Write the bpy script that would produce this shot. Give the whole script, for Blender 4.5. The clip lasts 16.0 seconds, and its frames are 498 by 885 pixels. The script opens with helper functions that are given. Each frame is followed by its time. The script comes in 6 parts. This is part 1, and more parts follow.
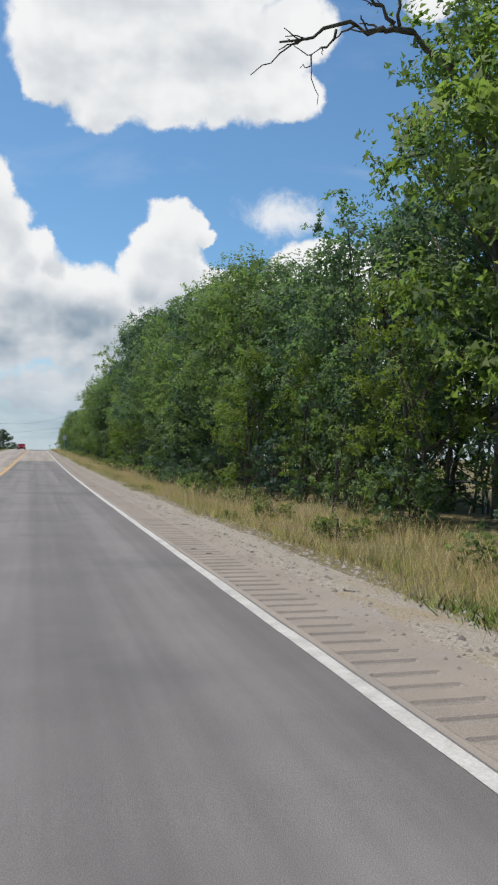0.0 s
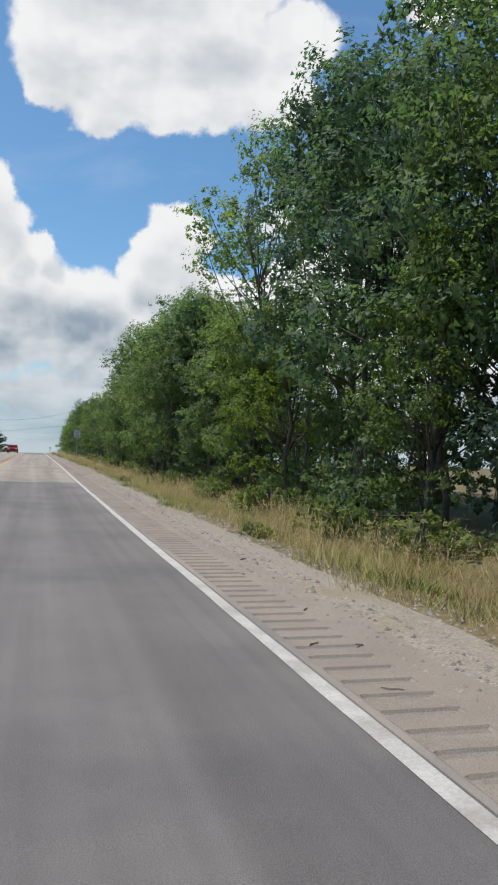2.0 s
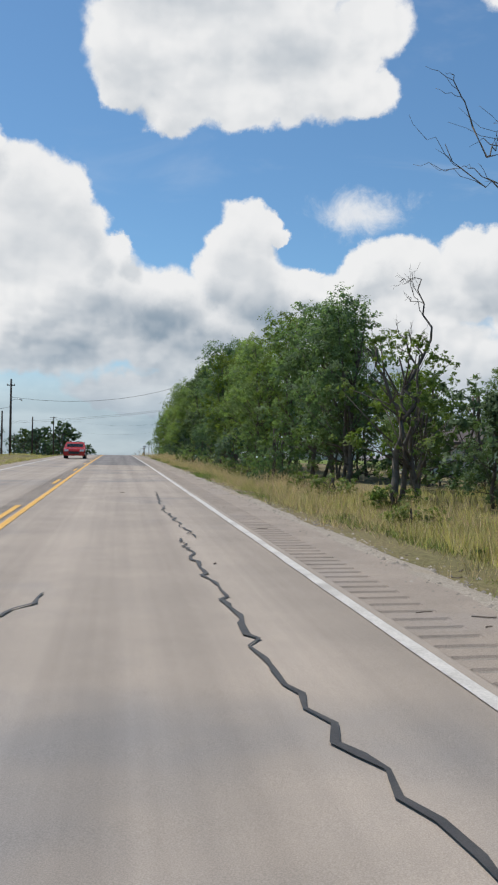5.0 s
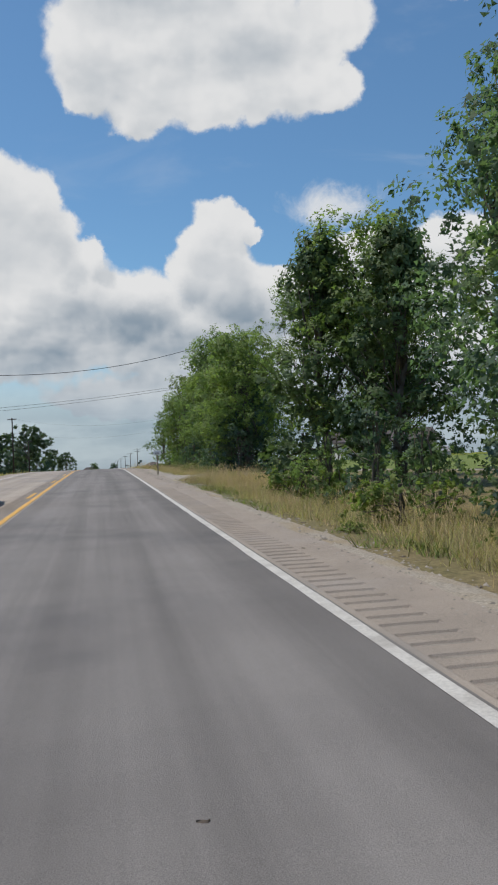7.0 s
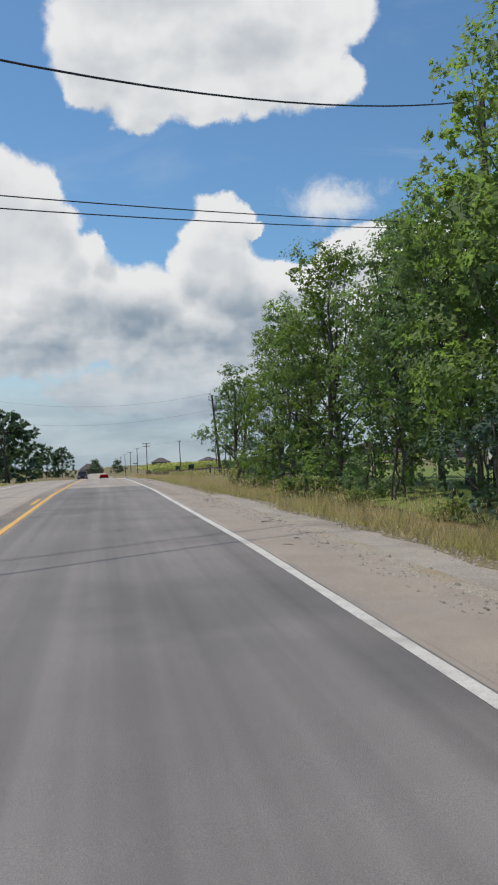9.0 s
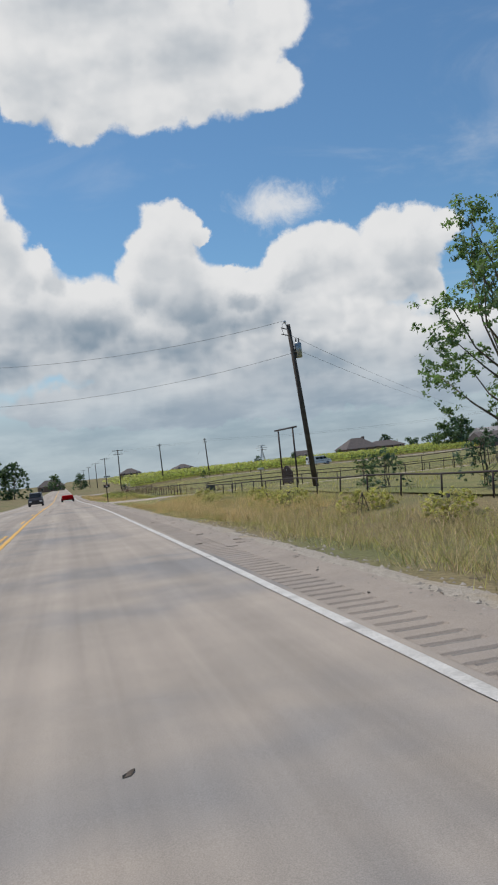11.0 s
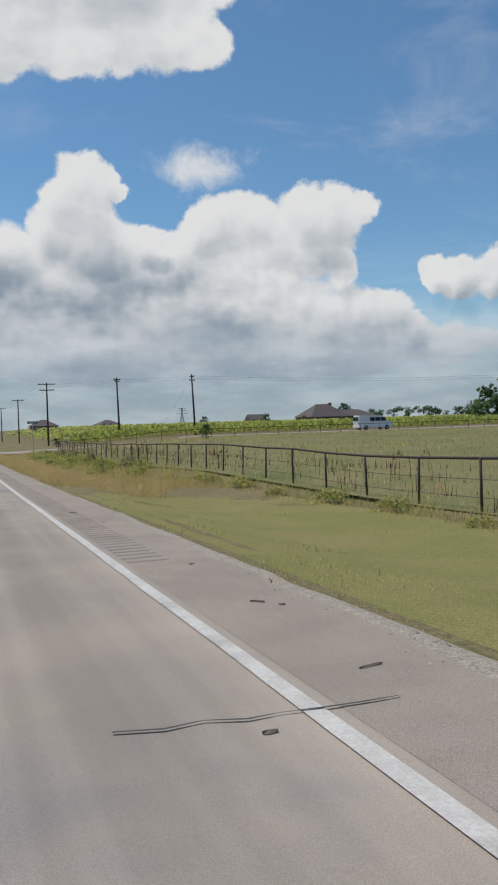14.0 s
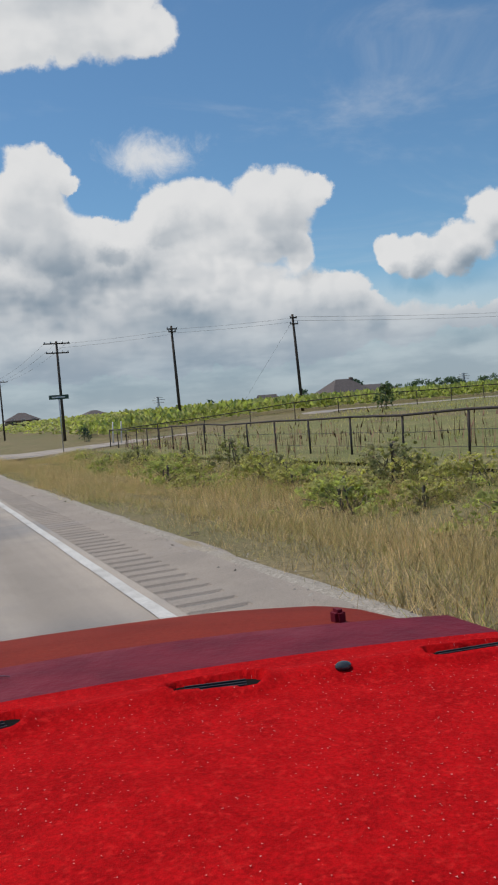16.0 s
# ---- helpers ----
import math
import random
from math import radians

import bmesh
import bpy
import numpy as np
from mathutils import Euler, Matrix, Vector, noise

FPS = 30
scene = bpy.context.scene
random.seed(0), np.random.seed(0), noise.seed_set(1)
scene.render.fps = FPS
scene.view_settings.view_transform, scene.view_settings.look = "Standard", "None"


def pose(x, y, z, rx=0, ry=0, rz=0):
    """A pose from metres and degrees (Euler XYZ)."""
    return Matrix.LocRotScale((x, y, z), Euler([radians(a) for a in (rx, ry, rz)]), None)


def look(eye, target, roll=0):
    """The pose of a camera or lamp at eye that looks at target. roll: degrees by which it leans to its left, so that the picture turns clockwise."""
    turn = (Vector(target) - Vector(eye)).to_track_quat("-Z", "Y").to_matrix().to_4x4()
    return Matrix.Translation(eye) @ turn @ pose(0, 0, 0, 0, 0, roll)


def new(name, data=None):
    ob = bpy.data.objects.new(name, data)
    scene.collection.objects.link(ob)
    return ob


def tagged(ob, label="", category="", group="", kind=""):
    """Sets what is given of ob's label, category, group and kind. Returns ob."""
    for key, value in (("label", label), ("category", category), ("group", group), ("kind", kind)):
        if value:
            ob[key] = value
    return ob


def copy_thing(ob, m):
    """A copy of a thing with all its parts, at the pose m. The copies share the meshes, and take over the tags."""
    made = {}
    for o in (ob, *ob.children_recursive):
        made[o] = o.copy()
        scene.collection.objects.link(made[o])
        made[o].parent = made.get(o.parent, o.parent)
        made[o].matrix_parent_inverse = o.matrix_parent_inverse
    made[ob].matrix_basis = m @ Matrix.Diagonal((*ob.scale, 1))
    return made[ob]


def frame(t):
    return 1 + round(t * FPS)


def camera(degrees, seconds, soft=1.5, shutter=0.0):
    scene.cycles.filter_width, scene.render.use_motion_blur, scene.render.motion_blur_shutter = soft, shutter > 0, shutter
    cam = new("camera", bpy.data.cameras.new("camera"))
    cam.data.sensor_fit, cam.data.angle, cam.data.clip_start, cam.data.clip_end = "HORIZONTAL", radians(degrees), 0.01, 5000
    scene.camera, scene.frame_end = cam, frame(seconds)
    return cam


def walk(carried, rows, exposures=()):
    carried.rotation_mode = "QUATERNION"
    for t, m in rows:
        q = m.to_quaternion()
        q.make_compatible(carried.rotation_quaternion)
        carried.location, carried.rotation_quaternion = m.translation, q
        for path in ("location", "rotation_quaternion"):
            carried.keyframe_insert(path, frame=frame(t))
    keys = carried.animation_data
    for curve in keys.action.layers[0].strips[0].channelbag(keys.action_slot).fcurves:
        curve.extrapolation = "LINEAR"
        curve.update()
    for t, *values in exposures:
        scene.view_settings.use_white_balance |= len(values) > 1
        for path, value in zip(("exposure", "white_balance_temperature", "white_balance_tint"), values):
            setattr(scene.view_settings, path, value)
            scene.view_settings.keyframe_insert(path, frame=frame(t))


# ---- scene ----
cam = camera(34.51, 16.0, soft=2.1)

# seconds, x, y, z, yaw, pitch, roll: a drive north along the right-hand lane
WALK = [
    (0.0, -0.066, 0.000, 1.298, -14.76, 1.26, 0.99),
    (0.5, 0.003, 12.232, 1.358, -14.46, 1.57, 0.28),
    (1.0, 0.161, 24.478, 1.425, -14.83, 1.45, 0.04),
    (1.5, 0.156, 36.759, 1.531, -14.74, 1.44, 0.46),
    (2.0, 0.130, 49.096, 1.670, -14.90, 1.67, 1.60),
    (2.5, 0.031, 61.514, 1.845, -11.35, 1.11, -2.18),
    (3.0, -0.008, 74.044, 2.048, -8.32, 0.95, -1.06),
    (3.5, -0.196, 86.683, 2.288, -6.87, 0.75, -1.17),
    (4.0, -0.289, 99.466, 2.539, -6.52, 0.75, 0.96),
    (4.5, -0.234, 112.259, 2.766, -7.57, 1.01, 1.85),
    (4.7, -0.221, 117.335, 2.857, -8.81, 1.18, 1.53),
    (5.4, -0.154, 134.945, 3.144, -9.34, 1.14, 0.35),
    (6.2, -0.078, 155.071, 3.473, -9.96, 1.08, -1.00),
    (7.0, -0.001, 175.198, 3.802, -10.58, 1.03, -2.35),
    (7.5, -0.009, 187.692, 3.974, -10.76, 0.80, -1.37),
    (8.0, -0.040, 200.130, 4.134, -10.68, 0.82, -1.69),
    (8.5, -0.004, 212.531, 4.300, -10.08, 0.78, -1.92),
    (8.7, -0.095, 217.486, 4.371, -10.17, 0.67, -1.91),
    (9.4, -0.166, 234.835, 4.550, -11.14, 0.72, -3.12),
    (10.2, -0.247, 254.663, 4.500, -12.25, 0.77, -4.51),
    (11.0, -0.328, 274.491, 4.272, -13.36, 0.82, -5.89),
    (11.5, -0.243, 286.867, 4.055, -18.01, -0.09, -3.28),
    (12.0, -0.155, 299.170, 3.832, -18.24, -0.77, -3.01),
    (12.5, -0.027, 311.300, 3.583, -18.92, -1.12, -2.61),
    (13.0, 0.044, 323.239, 3.297, -19.25, -1.52, -2.29),
    (13.5, 0.112, 334.935, 2.989, -19.69, -1.85, -1.82),
    (14.0, 0.190, 346.476, 2.666, -20.14, -1.89, -1.59),
    (14.5, 0.263, 358.147, 2.328, -20.56, -2.12, -1.66),
    (15.0, 0.311, 369.963, 1.984, -20.82, -2.30, -1.91),
    (15.5, 0.314, 381.778, 1.658, -21.07, -2.58, -2.53),
    (16.0, 0.295, 393.595, 1.370, -22.52, -2.91, -4.50),
]


def drive_pose(x, y, z, yaw, pitch, roll):
    return pose(x, y, z, 0, 0, yaw) @ pose(0, 0, 0, 90 + pitch) @ pose(0, 0, 0, 0, 0, roll)


walk(cam, [(row[0], drive_pose(*row[1:])) for row in WALK], [(0.0, 0.05), (3.0, 0.02), (4.7, 0.0), (6.8, -0.2), (7.6, -0.2), (8.2, -0.1), (11.5, -0.2), (16.0, -0.25)])

# ---- light ----
SUN_AZ, SUN_EL = -42.0, 64.0
sun_data = bpy.data.lights.new("sun", "SUN")
sun_data.energy, sun_data.angle, sun_data.color = 3.6, radians(0.55), (1.0, 0.95, 0.87)
sun = new("sun", sun_data)
sun_way = Vector((math.sin(radians(SUN_AZ)) * math.cos(radians(SUN_EL)), math.cos(radians(SUN_AZ)) * math.cos(radians(SUN_EL)), math.sin(radians(SUN_EL))))
sun.matrix_world = look(sun_way * 300, (0, 0, 0))

# cumulus puffs: bearing and height in degrees, half width, half height
HIGH_CLOUD = [(0.9, 27.6, 3.9, 3.5), (5.8, 26.8, 5.2, 4.4), (4.8, 31.6, 7.7, 3.9), (11.5, 28.0, 5.0, 3.8), (12.1, 32.4, 6.5, 3.5), (14.8, 25.4, 3.3, 2.6), (17.6, 24.5, 2.3, 1.6), (0.1, 24.9, 2.0, 1.8), (3.7, 23.6, 2.7, 1.7), (8.0, 24.0, 3.6, 1.8), (17.6, 28.6, 3.0, 2.2), (11.6, 24.8, 3.1, 2.0), (16.2, 26.5, 2.5, 1.7), (27.5, 30.5, 2.6, 2.2), (31.0, 31.6, 3.4, 2.6)]
LEFT_BANK = [(-13.6, 17.3, 4.6, 5.2), (-10.4, 19.0, 2.4, 3.2), (-9.2, 20.4, 1.6, 1.6), (-6.6, 18.2, 3.7, 2.8), (-4.0, 17.5, 2.5, 2.6), (-8.0, 15.1, 6.7, 4.0), (-2.8, 16.0, 2.0, 2.0), (-1.8, 14.4, 1.5, 1.9), (0.0, 14.5, 1.1, 1.2), (-2.5, 11.8, 5.5, 2.7), (2.3, 11.1, 4.4, 2.7), (-5.5, 9.3, 9.9, 4.2), (5.7, 8.7, 8.8, 3.2), (-22.0, 13.0, 8.0, 6.0)]
TOWER = [(9.0, 16.5, 2.2, 1.7), (10.6, 16.4, 1.3, 1.3), (11.6, 15.6, 0.8, 0.8), (8.1, 14.9, 2.2, 2.1), (6.8, 13.2, 2.0, 1.9), (9.7, 13.6, 2.1, 1.9), (10.5, 11.7, 2.8, 1.9), (13.6, 12.2, 2.0, 1.1), (12.1, 9.7, 6.0, 2.7), (9.4, 12.2, 3.6, 2.6), (9.3, 14.6, 2.2, 2.2)]
RIGHT_BANK = [(18.6, 13.7, 2.4, 1.9), (17.4, 13.2, 1.6, 1.4), (20.8, 13.7, 2.5, 1.7), (24.8, 13.9, 2.3, 2.0), (26.7, 14.0, 2.3, 1.9), (28.3, 14.2, 1.5, 1.2), (25.3, 11.9, 3.0, 2.6), (21.7, 11.3, 4.4, 2.7), (16.5, 10.9, 4.8, 2.3), (27.0, 10.3, 1.2, 1.9), (18.4, 7.9, 9.9, 2.7), (25.9, 6.5, 2.8, 2.0)]
FAR_PUFFS = [(28.7, 6.8, 2.4, 1.9), (30.3, 7.1, 1.8, 1.6), (31.6, 5.7, 1.4, 1.6), (33.4, 9.4, 1.2, 1.4), (35.2, 9.1, 1.9, 1.6), (38.0, 9.3, 2.5, 1.8), (40.3, 11.0, 1.8, 2.0), (38.0, 4.6, 2.2, 0.9), (41.5, 4.7, 2.7, 1.2), (17.0, 4.5, 24.0, 2.6), (50.0, 8.0, 7.0, 4.0)]


class Graph:
    """A small writer of node trees."""

    def __init__(self, tree):
        self.tree = tree

    def node(self, kind, operation=None):
        made = self.tree.nodes.new(kind)
        if operation:
            made.operation = operation
        return made

    def feed(self, socket, value):
        if isinstance(value, bpy.types.NodeSocket):
            self.tree.links.new(value, socket)
        elif value is not None:
            socket.default_value = value

    def calc(self, op, a, b=None, c=None):
        made = self.node("ShaderNodeMath", operation=op)
        for socket, value in zip(made.inputs, (a, b, c)):
            self.feed(socket, value)
        return made.outputs[0]

    def vec(self, op, a, b=None, scale=None):
        made = self.node("ShaderNodeVectorMath", operation=op)
        self.feed(made.inputs[0], a)
        self.feed(made.inputs[1], b)
        self.feed(made.inputs[3], scale)
        return made.outputs["Value"] if op in ("LENGTH", "DOT_PRODUCT") else made.outputs["Vector"]

    def noise(self, vector, scale, detail=4.0, rough=0.55, colour=False, distortion=0.0):
        made = self.node("ShaderNodeTexNoise")
        self.feed(made.inputs["Vector"], vector)
        for key, value in (("Scale", scale), ("Detail", detail), ("Roughness", rough), ("Distortion", distortion)):
            made.inputs[key].default_value = value
        return made.outputs["Color" if colour else "Fac"]

    def ramp(self, value, low, high, to_low=0.0, to_high=1.0):
        made = self.node("ShaderNodeMapRange")
        made.interpolation_type = "SMOOTHSTEP"
        self.feed(made.inputs["Value"], value)
        for key, v in (("From Min", low), ("From Max", high), ("To Min", to_low), ("To Max", to_high)):
            made.inputs[key].default_value = v
        return made.outputs[0]

    def mix(self, factor, a, b, blend="MIX"):
        made = self.node("ShaderNodeMix")
        made.data_type, made.blend_type = "RGBA", blend
        self.feed(made.inputs["Factor"], factor)
        for socket, value in ((made.inputs[6], a), (made.inputs[7], b)):
            self.feed(socket, (*value, 1.0) if isinstance(value, tuple) else value)
        return made.outputs[2]


world = bpy.data.worlds.new("world")
scene.world = world
world.use_nodes = True
world.node_tree.nodes.clear()
g = Graph(world.node_tree)
sky = g.node("ShaderNodeTexSky")
sky.sky_type, sky.sun_disc = "NISHITA", False
sky.sun_elevation, sky.sun_rotation = radians(SUN_EL), radians(SUN_AZ % 360)
sky.air_density, sky.dust_density, sky.ozone_density = 1.0, 0.25, 1.0
way = g.node("ShaderNodeTexCoord").outputs["Generated"]
split = g.node("ShaderNodeSeparateXYZ")
g.feed(split.inputs[0], way)
bearing = g.calc("MULTIPLY", g.calc("ARCTAN2", split.outputs[0], split.outputs[1]), 57.2958)
height = g.calc("MULTIPLY", g.calc("ARCSINE", split.outputs[2]), 57.2958)
place = g.node("ShaderNodeCombineXYZ")
g.feed(place.inputs[0], bearing)
g.feed(place.inputs[1], height)
billow = g.vec("SUBTRACT", g.noise(way, 22.0, 9.0, 0.62, colour=True), (0.5, 0.5, 0.5))
warped = g.vec("ADD", place.outputs[0], g.vec("SCALE", billow, scale=2.6))


def cells(vector, scale):
    """Rounded heads, as on a cauliflower."""
    made = g.node("ShaderNodeTexVoronoi")
    made.feature = "SMOOTH_F1"
    g.feed(made.inputs["Vector"], vector)
    made.inputs["Scale"].default_value = scale
    made.inputs["Smoothness"].default_value = 0.35
    return made.outputs["Distance"]


def bank(where):
    total = None
    for a, e, ra, re in HIGH_CLOUD + LEFT_BANK + TOWER + RIGHT_BANK + FAR_PUFFS:
        near = g.vec("LENGTH", g.vec("MULTIPLY", g.vec("SUBTRACT", where, (a, e, 0.0)), (1 / ra, 1 / re, 0.0)))
        inside = g.calc("SUBTRACT", 1.0, near)
        total = inside if total is None else g.calc("SMOOTH_MAX", total, inside, 0.22)
    return total


def heads(shift):
    at = g.vec("ADD", g.vec("ADD", way, g.vec("SCALE", billow, scale=0.02)), shift)
    return g.calc("ADD", g.calc("MULTIPLY", cells(at, 15.0), -0.5), g.calc("ADD", g.calc("MULTIPLY", cells(at, 34.0), -0.4), g.calc("MULTIPLY", cells(at, 75.0), -0.24)))


lump = heads((0.0, 0.0, 0.0))
lump_up = heads((-0.009, 0.0, 0.016))
thick = bank(warped)
above = bank(g.vec("ADD", warped, (-0.5, 1.5, 0.0)))
cover = g.ramp(g.calc("ADD", thick, g.calc("ADD", g.calc("MULTIPLY", lump, 0.3), 0.17)), -0.06, 0.2)
shade = g.ramp(above, -0.1, 0.8)
mottle = g.ramp(g.noise(g.vec("MULTIPLY", way, (1.0, 1.0, 2.5)), 4.6, 4.0, 0.5), 0.37, 0.64)
relief = g.ramp(g.calc("SUBTRACT", lump_up, lump), -0.24, 0.24, -0.26, 0.3)
dark = g.calc("MULTIPLY", shade, g.calc("ADD", g.calc("MULTIPLY", mottle, 0.85), 0.12))
dark = g.calc("ADD", dark, g.calc("MULTIPLY", relief, g.calc("ADD", g.calc("MULTIPLY", shade, 0.2), 0.26)))
dark = g.calc("MULTIPLY", dark, g.calc("ADD", g.ramp(height, 8.5, 13.5, 1.0, 0.36), g.ramp(height, 20.0, 26.0, 0.0, 0.16)))
dark = g.calc("MINIMUM", g.calc("MAXIMUM", dark, 0.0), 1.0)
puff = g.mix(dark, (0.98, 0.985, 0.99), (0.315, 0.40, 0.49))
haze = g.ramp(height, 1.5, 9.0, 0.9, 0.0)
streak = g.ramp(g.noise(g.vec("MULTIPLY", way, (1.0, 1.0, 4.0)), 7.0, 6.0, 0.55), 0.36, 0.62)
puff = g.mix(haze, puff, g.mix(streak, (0.535, 0.635, 0.715), (0.35, 0.45, 0.55)))
wisp = g.ramp(g.noise(g.vec("MULTIPLY", way, (1.0, 1.0, 3.0)), 3.2, 6.0, 0.62, distortion=0.6), 0.52, 0.85, 0.0, 0.3)
low = g.ramp(height, 2.0, 9.5, 0.9, 0.0)
scrap = g.calc("SUBTRACT", 1.0, g.vec("LENGTH", g.vec("MULTIPLY", g.vec("SUBTRACT", warped, (17.0, 17.0, 0.0)), (1 / 4.6, 1 / 2.1, 0.0))))
scrap = g.ramp(g.calc("ADD", scrap, g.calc("MULTIPLY", g.noise(way, 20.0, 7.0, 0.68, distortion=0.5), 1.7)), 0.85, 1.75, 0.0, 0.85)
wisp = g.calc("MAXIMUM", wisp, scrap)
veil = g.calc("MAXIMUM", cover, g.calc("MAXIMUM", wisp, low))
clear = g.node("ShaderNodeBackground")
g.feed(clear.inputs[0], g.mix(1.0, sky.outputs[0], (0.80, 1.10, 1.24), "MULTIPLY"))
clear.inputs[1].default_value = 0.095
cloud = g.node("ShaderNodeBackground")
g.feed(cloud.inputs[0], puff)
cloud.inputs[1].default_value = 0.885
both = g.node("ShaderNodeMixShader")
g.feed(both.inputs[0], veil)
g.feed(both.inputs[1], clear.outputs[0])
g.feed(both.inputs[2], cloud.outputs[0])
g.feed(g.node("ShaderNodeOutputWorld").inputs[0], both.outputs[0])


# ---- materials ----
def surface(name, one, two, scale=3.0, rough=0.8, bump=0.0, bump_scale=60.0, grain=0.0, grain_scale=80.0, per_piece=0.0, metal=0.0, third=None, third_scale=0.6, sheen=0.0, thin=0.0, tracks=0.0, gloss=None, glow_tint=(1.2, 1.42, 0.7), per_thing=0.0):
    """A two-tone weathered surface in metres. per_piece varies brightness from piece to piece, thin lets light through."""
    made = bpy.data.materials.new(name)
    made.use_nodes = True
    made.node_tree.nodes.clear()
    q = Graph(made.node_tree)
    at = q.node("ShaderNodeNewGeometry").outputs["Position"]
    patch = q.ramp(q.noise(at, scale, 5.0, 0.6), 0.32, 0.68)
    tone = q.mix(patch, one, two)
    if third:
        tone = q.mix(q.ramp(q.noise(at, third_scale, 4.0, 0.6), 0.5, 0.7), tone, third)
    if tracks:
        along = q.noise(q.vec("MULTIPLY", at, (1.0, 0.012, 0.0)), 1.5, 4.0, 0.6)
        worn = q.ramp(along, 0.3, 0.7, 1.0 - tracks, 1.0 + tracks)
        tone = q.mix(1.0, tone, q.vec("MULTIPLY", (1.0, 1.0, 1.0), worn), "MULTIPLY")
    if grain:
        speck = q.ramp(q.noise(at, grain_scale, 3.0, 0.7), 0.3, 0.7, 1.0 - grain, 1.0 + grain)
        tone = q.mix(1.0, tone, q.vec("MULTIPLY", (1.0, 1.0, 1.0), speck), "MULTIPLY")
    if per_piece:
        geo = q.node("ShaderNodeNewGeometry").outputs["Random Per Island"]
        vary = q.ramp(geo, 0.0, 1.0, 1.0 - per_piece, 1.0 + per_piece)
        tone = q.mix(1.0, tone, q.vec("MULTIPLY", (1.0, 1.0, 1.0), vary), "MULTIPLY")
    if per_thing:
        own = q.node("ShaderNodeObjectInfo").outputs["Random"]
        warm = q.mix(own, (1 - per_thing, 1 - per_thing * 0.75, 1 + per_thing * 0.3), (1 + per_thing * 1.1, 1 + per_thing * 0.8, 1 - per_thing * 0.5))
        tone = q.mix(1.0, tone, warm, "MULTIPLY")
    shader = q.node("ShaderNodeBsdfPrincipled")
    q.feed(shader.inputs["Base Color"], tone)
    shader.inputs["Roughness"].default_value = rough
    shader.inputs["Metallic"].default_value = metal
    if rough > 0.7:
        shader.inputs["Specular IOR Level"].default_value = 0.25
    if gloss is not None:
        shader.inputs["Specular IOR Level"].default_value = gloss
    if sheen:
        shader.inputs["Sheen Weight"].default_value = sheen
        shader.inputs["Sheen Roughness"].default_value = 0.4
    if bump:
        b = q.node("ShaderNodeBump")
        b.inputs["Strength"].default_value = bump
        b.inputs["Distance"].default_value = 0.02
        q.feed(b.inputs["Height"], q.noise(at, bump_scale, 4.0, 0.65))
        q.feed(shader.inputs["Normal"], b.outputs[0])
    result = shader.outputs[0]
    if thin:
        leafy = q.node("ShaderNodeBsdfTranslucent")
        q.feed(leafy.inputs[0], q.mix(1.0, tone, glow_tint, "MULTIPLY"))
        merged = q.node("ShaderNodeMixShader")
        merged.inputs[0].default_value = thin
        q.feed(merged.inputs[1], result)
        q.feed(merged.inputs[2], leafy.outputs[0])
        result = merged.outputs[0]
    q.feed(q.node("ShaderNodeOutputMaterial").inputs[0], result)
    return made


CONCRETE = surface("weathered_pavement", (0.385, 0.323, 0.268), (0.33, 0.28, 0.234), 0.7, 0.85, 0.25, 90, 0.16, 160, third=(0.25, 0.23, 0.215), third_scale=0.25, tracks=0.16)
ASPHALT = surface("dark_asphalt", (0.185, 0.168, 0.158), (0.215, 0.196, 0.184), 0.5, 0.8, 0.35, 120, 0.22, 180, third=(0.15, 0.138, 0.134), third_scale=0.3, tracks=0.2)
SHOULDER = surface("shoulder_chipseal", (0.36, 0.298, 0.245), (0.305, 0.255, 0.212), 1.3, 0.88, 0.4, 110, 0.25, 130, third=(0.34, 0.29, 0.25), third_scale=0.5)
GROOVE = surface("dark_groove_strip", (0.185, 0.16, 0.14), (0.26, 0.23, 0.20), 6.0, 0.95, 0.3, 90, 0.3, 90)
PALE_GROOVE = surface("pale_groove_strip", (0.255, 0.22, 0.185), (0.31, 0.27, 0.228), 6.0, 0.95, 0.3, 90, 0.25, 90)
WHITE_LINE = surface("worn_white_paint", (0.62, 0.585, 0.535), (0.52, 0.485, 0.44), 5.0, 0.6, 0.15, 120, 0.12, 45, third=(0.42, 0.385, 0.345), third_scale=1.7)
YELLOW_LINE = surface("worn_yellow_paint", (0.74, 0.40, 0.045), (0.64, 0.34, 0.05), 4.0, 0.6, 0.15, 120, 0.14, 60)
TAR = surface("crack_sealant", (0.035, 0.033, 0.032), (0.06, 0.055, 0.052), 4.0, 0.55, 0.2, 60)
GRAVEL = surface("limestone_gravel", (0.33, 0.29, 0.25), (0.25, 0.22, 0.19), 9.0, 0.9, 0.3, 40, 0.15, 60, per_piece=0.35)
DRIVE = surface("caliche_drive", (0.47, 0.385, 0.3), (0.40, 0.335, 0.262), 0.8, 0.9, 0.4, 70, 0.22, 40, third=(0.34, 0.3, 0.245), third_scale=0.35)
FIELD = surface("mixed_grass_ground", (0.215, 0.165, 0.085), (0.165, 0.14, 0.062), 0.45, 0.95, 0.6, 12, 0.35, 14, third=(0.13, 0.14, 0.05), third_scale=0.08)
LAWN = surface("mown_grass", (0.20, 0.195, 0.06), (0.245, 0.215, 0.078), 0.7, 0.95, 0.5, 40, 0.3, 45, third=(0.275, 0.22, 0.09), third_scale=0.22)
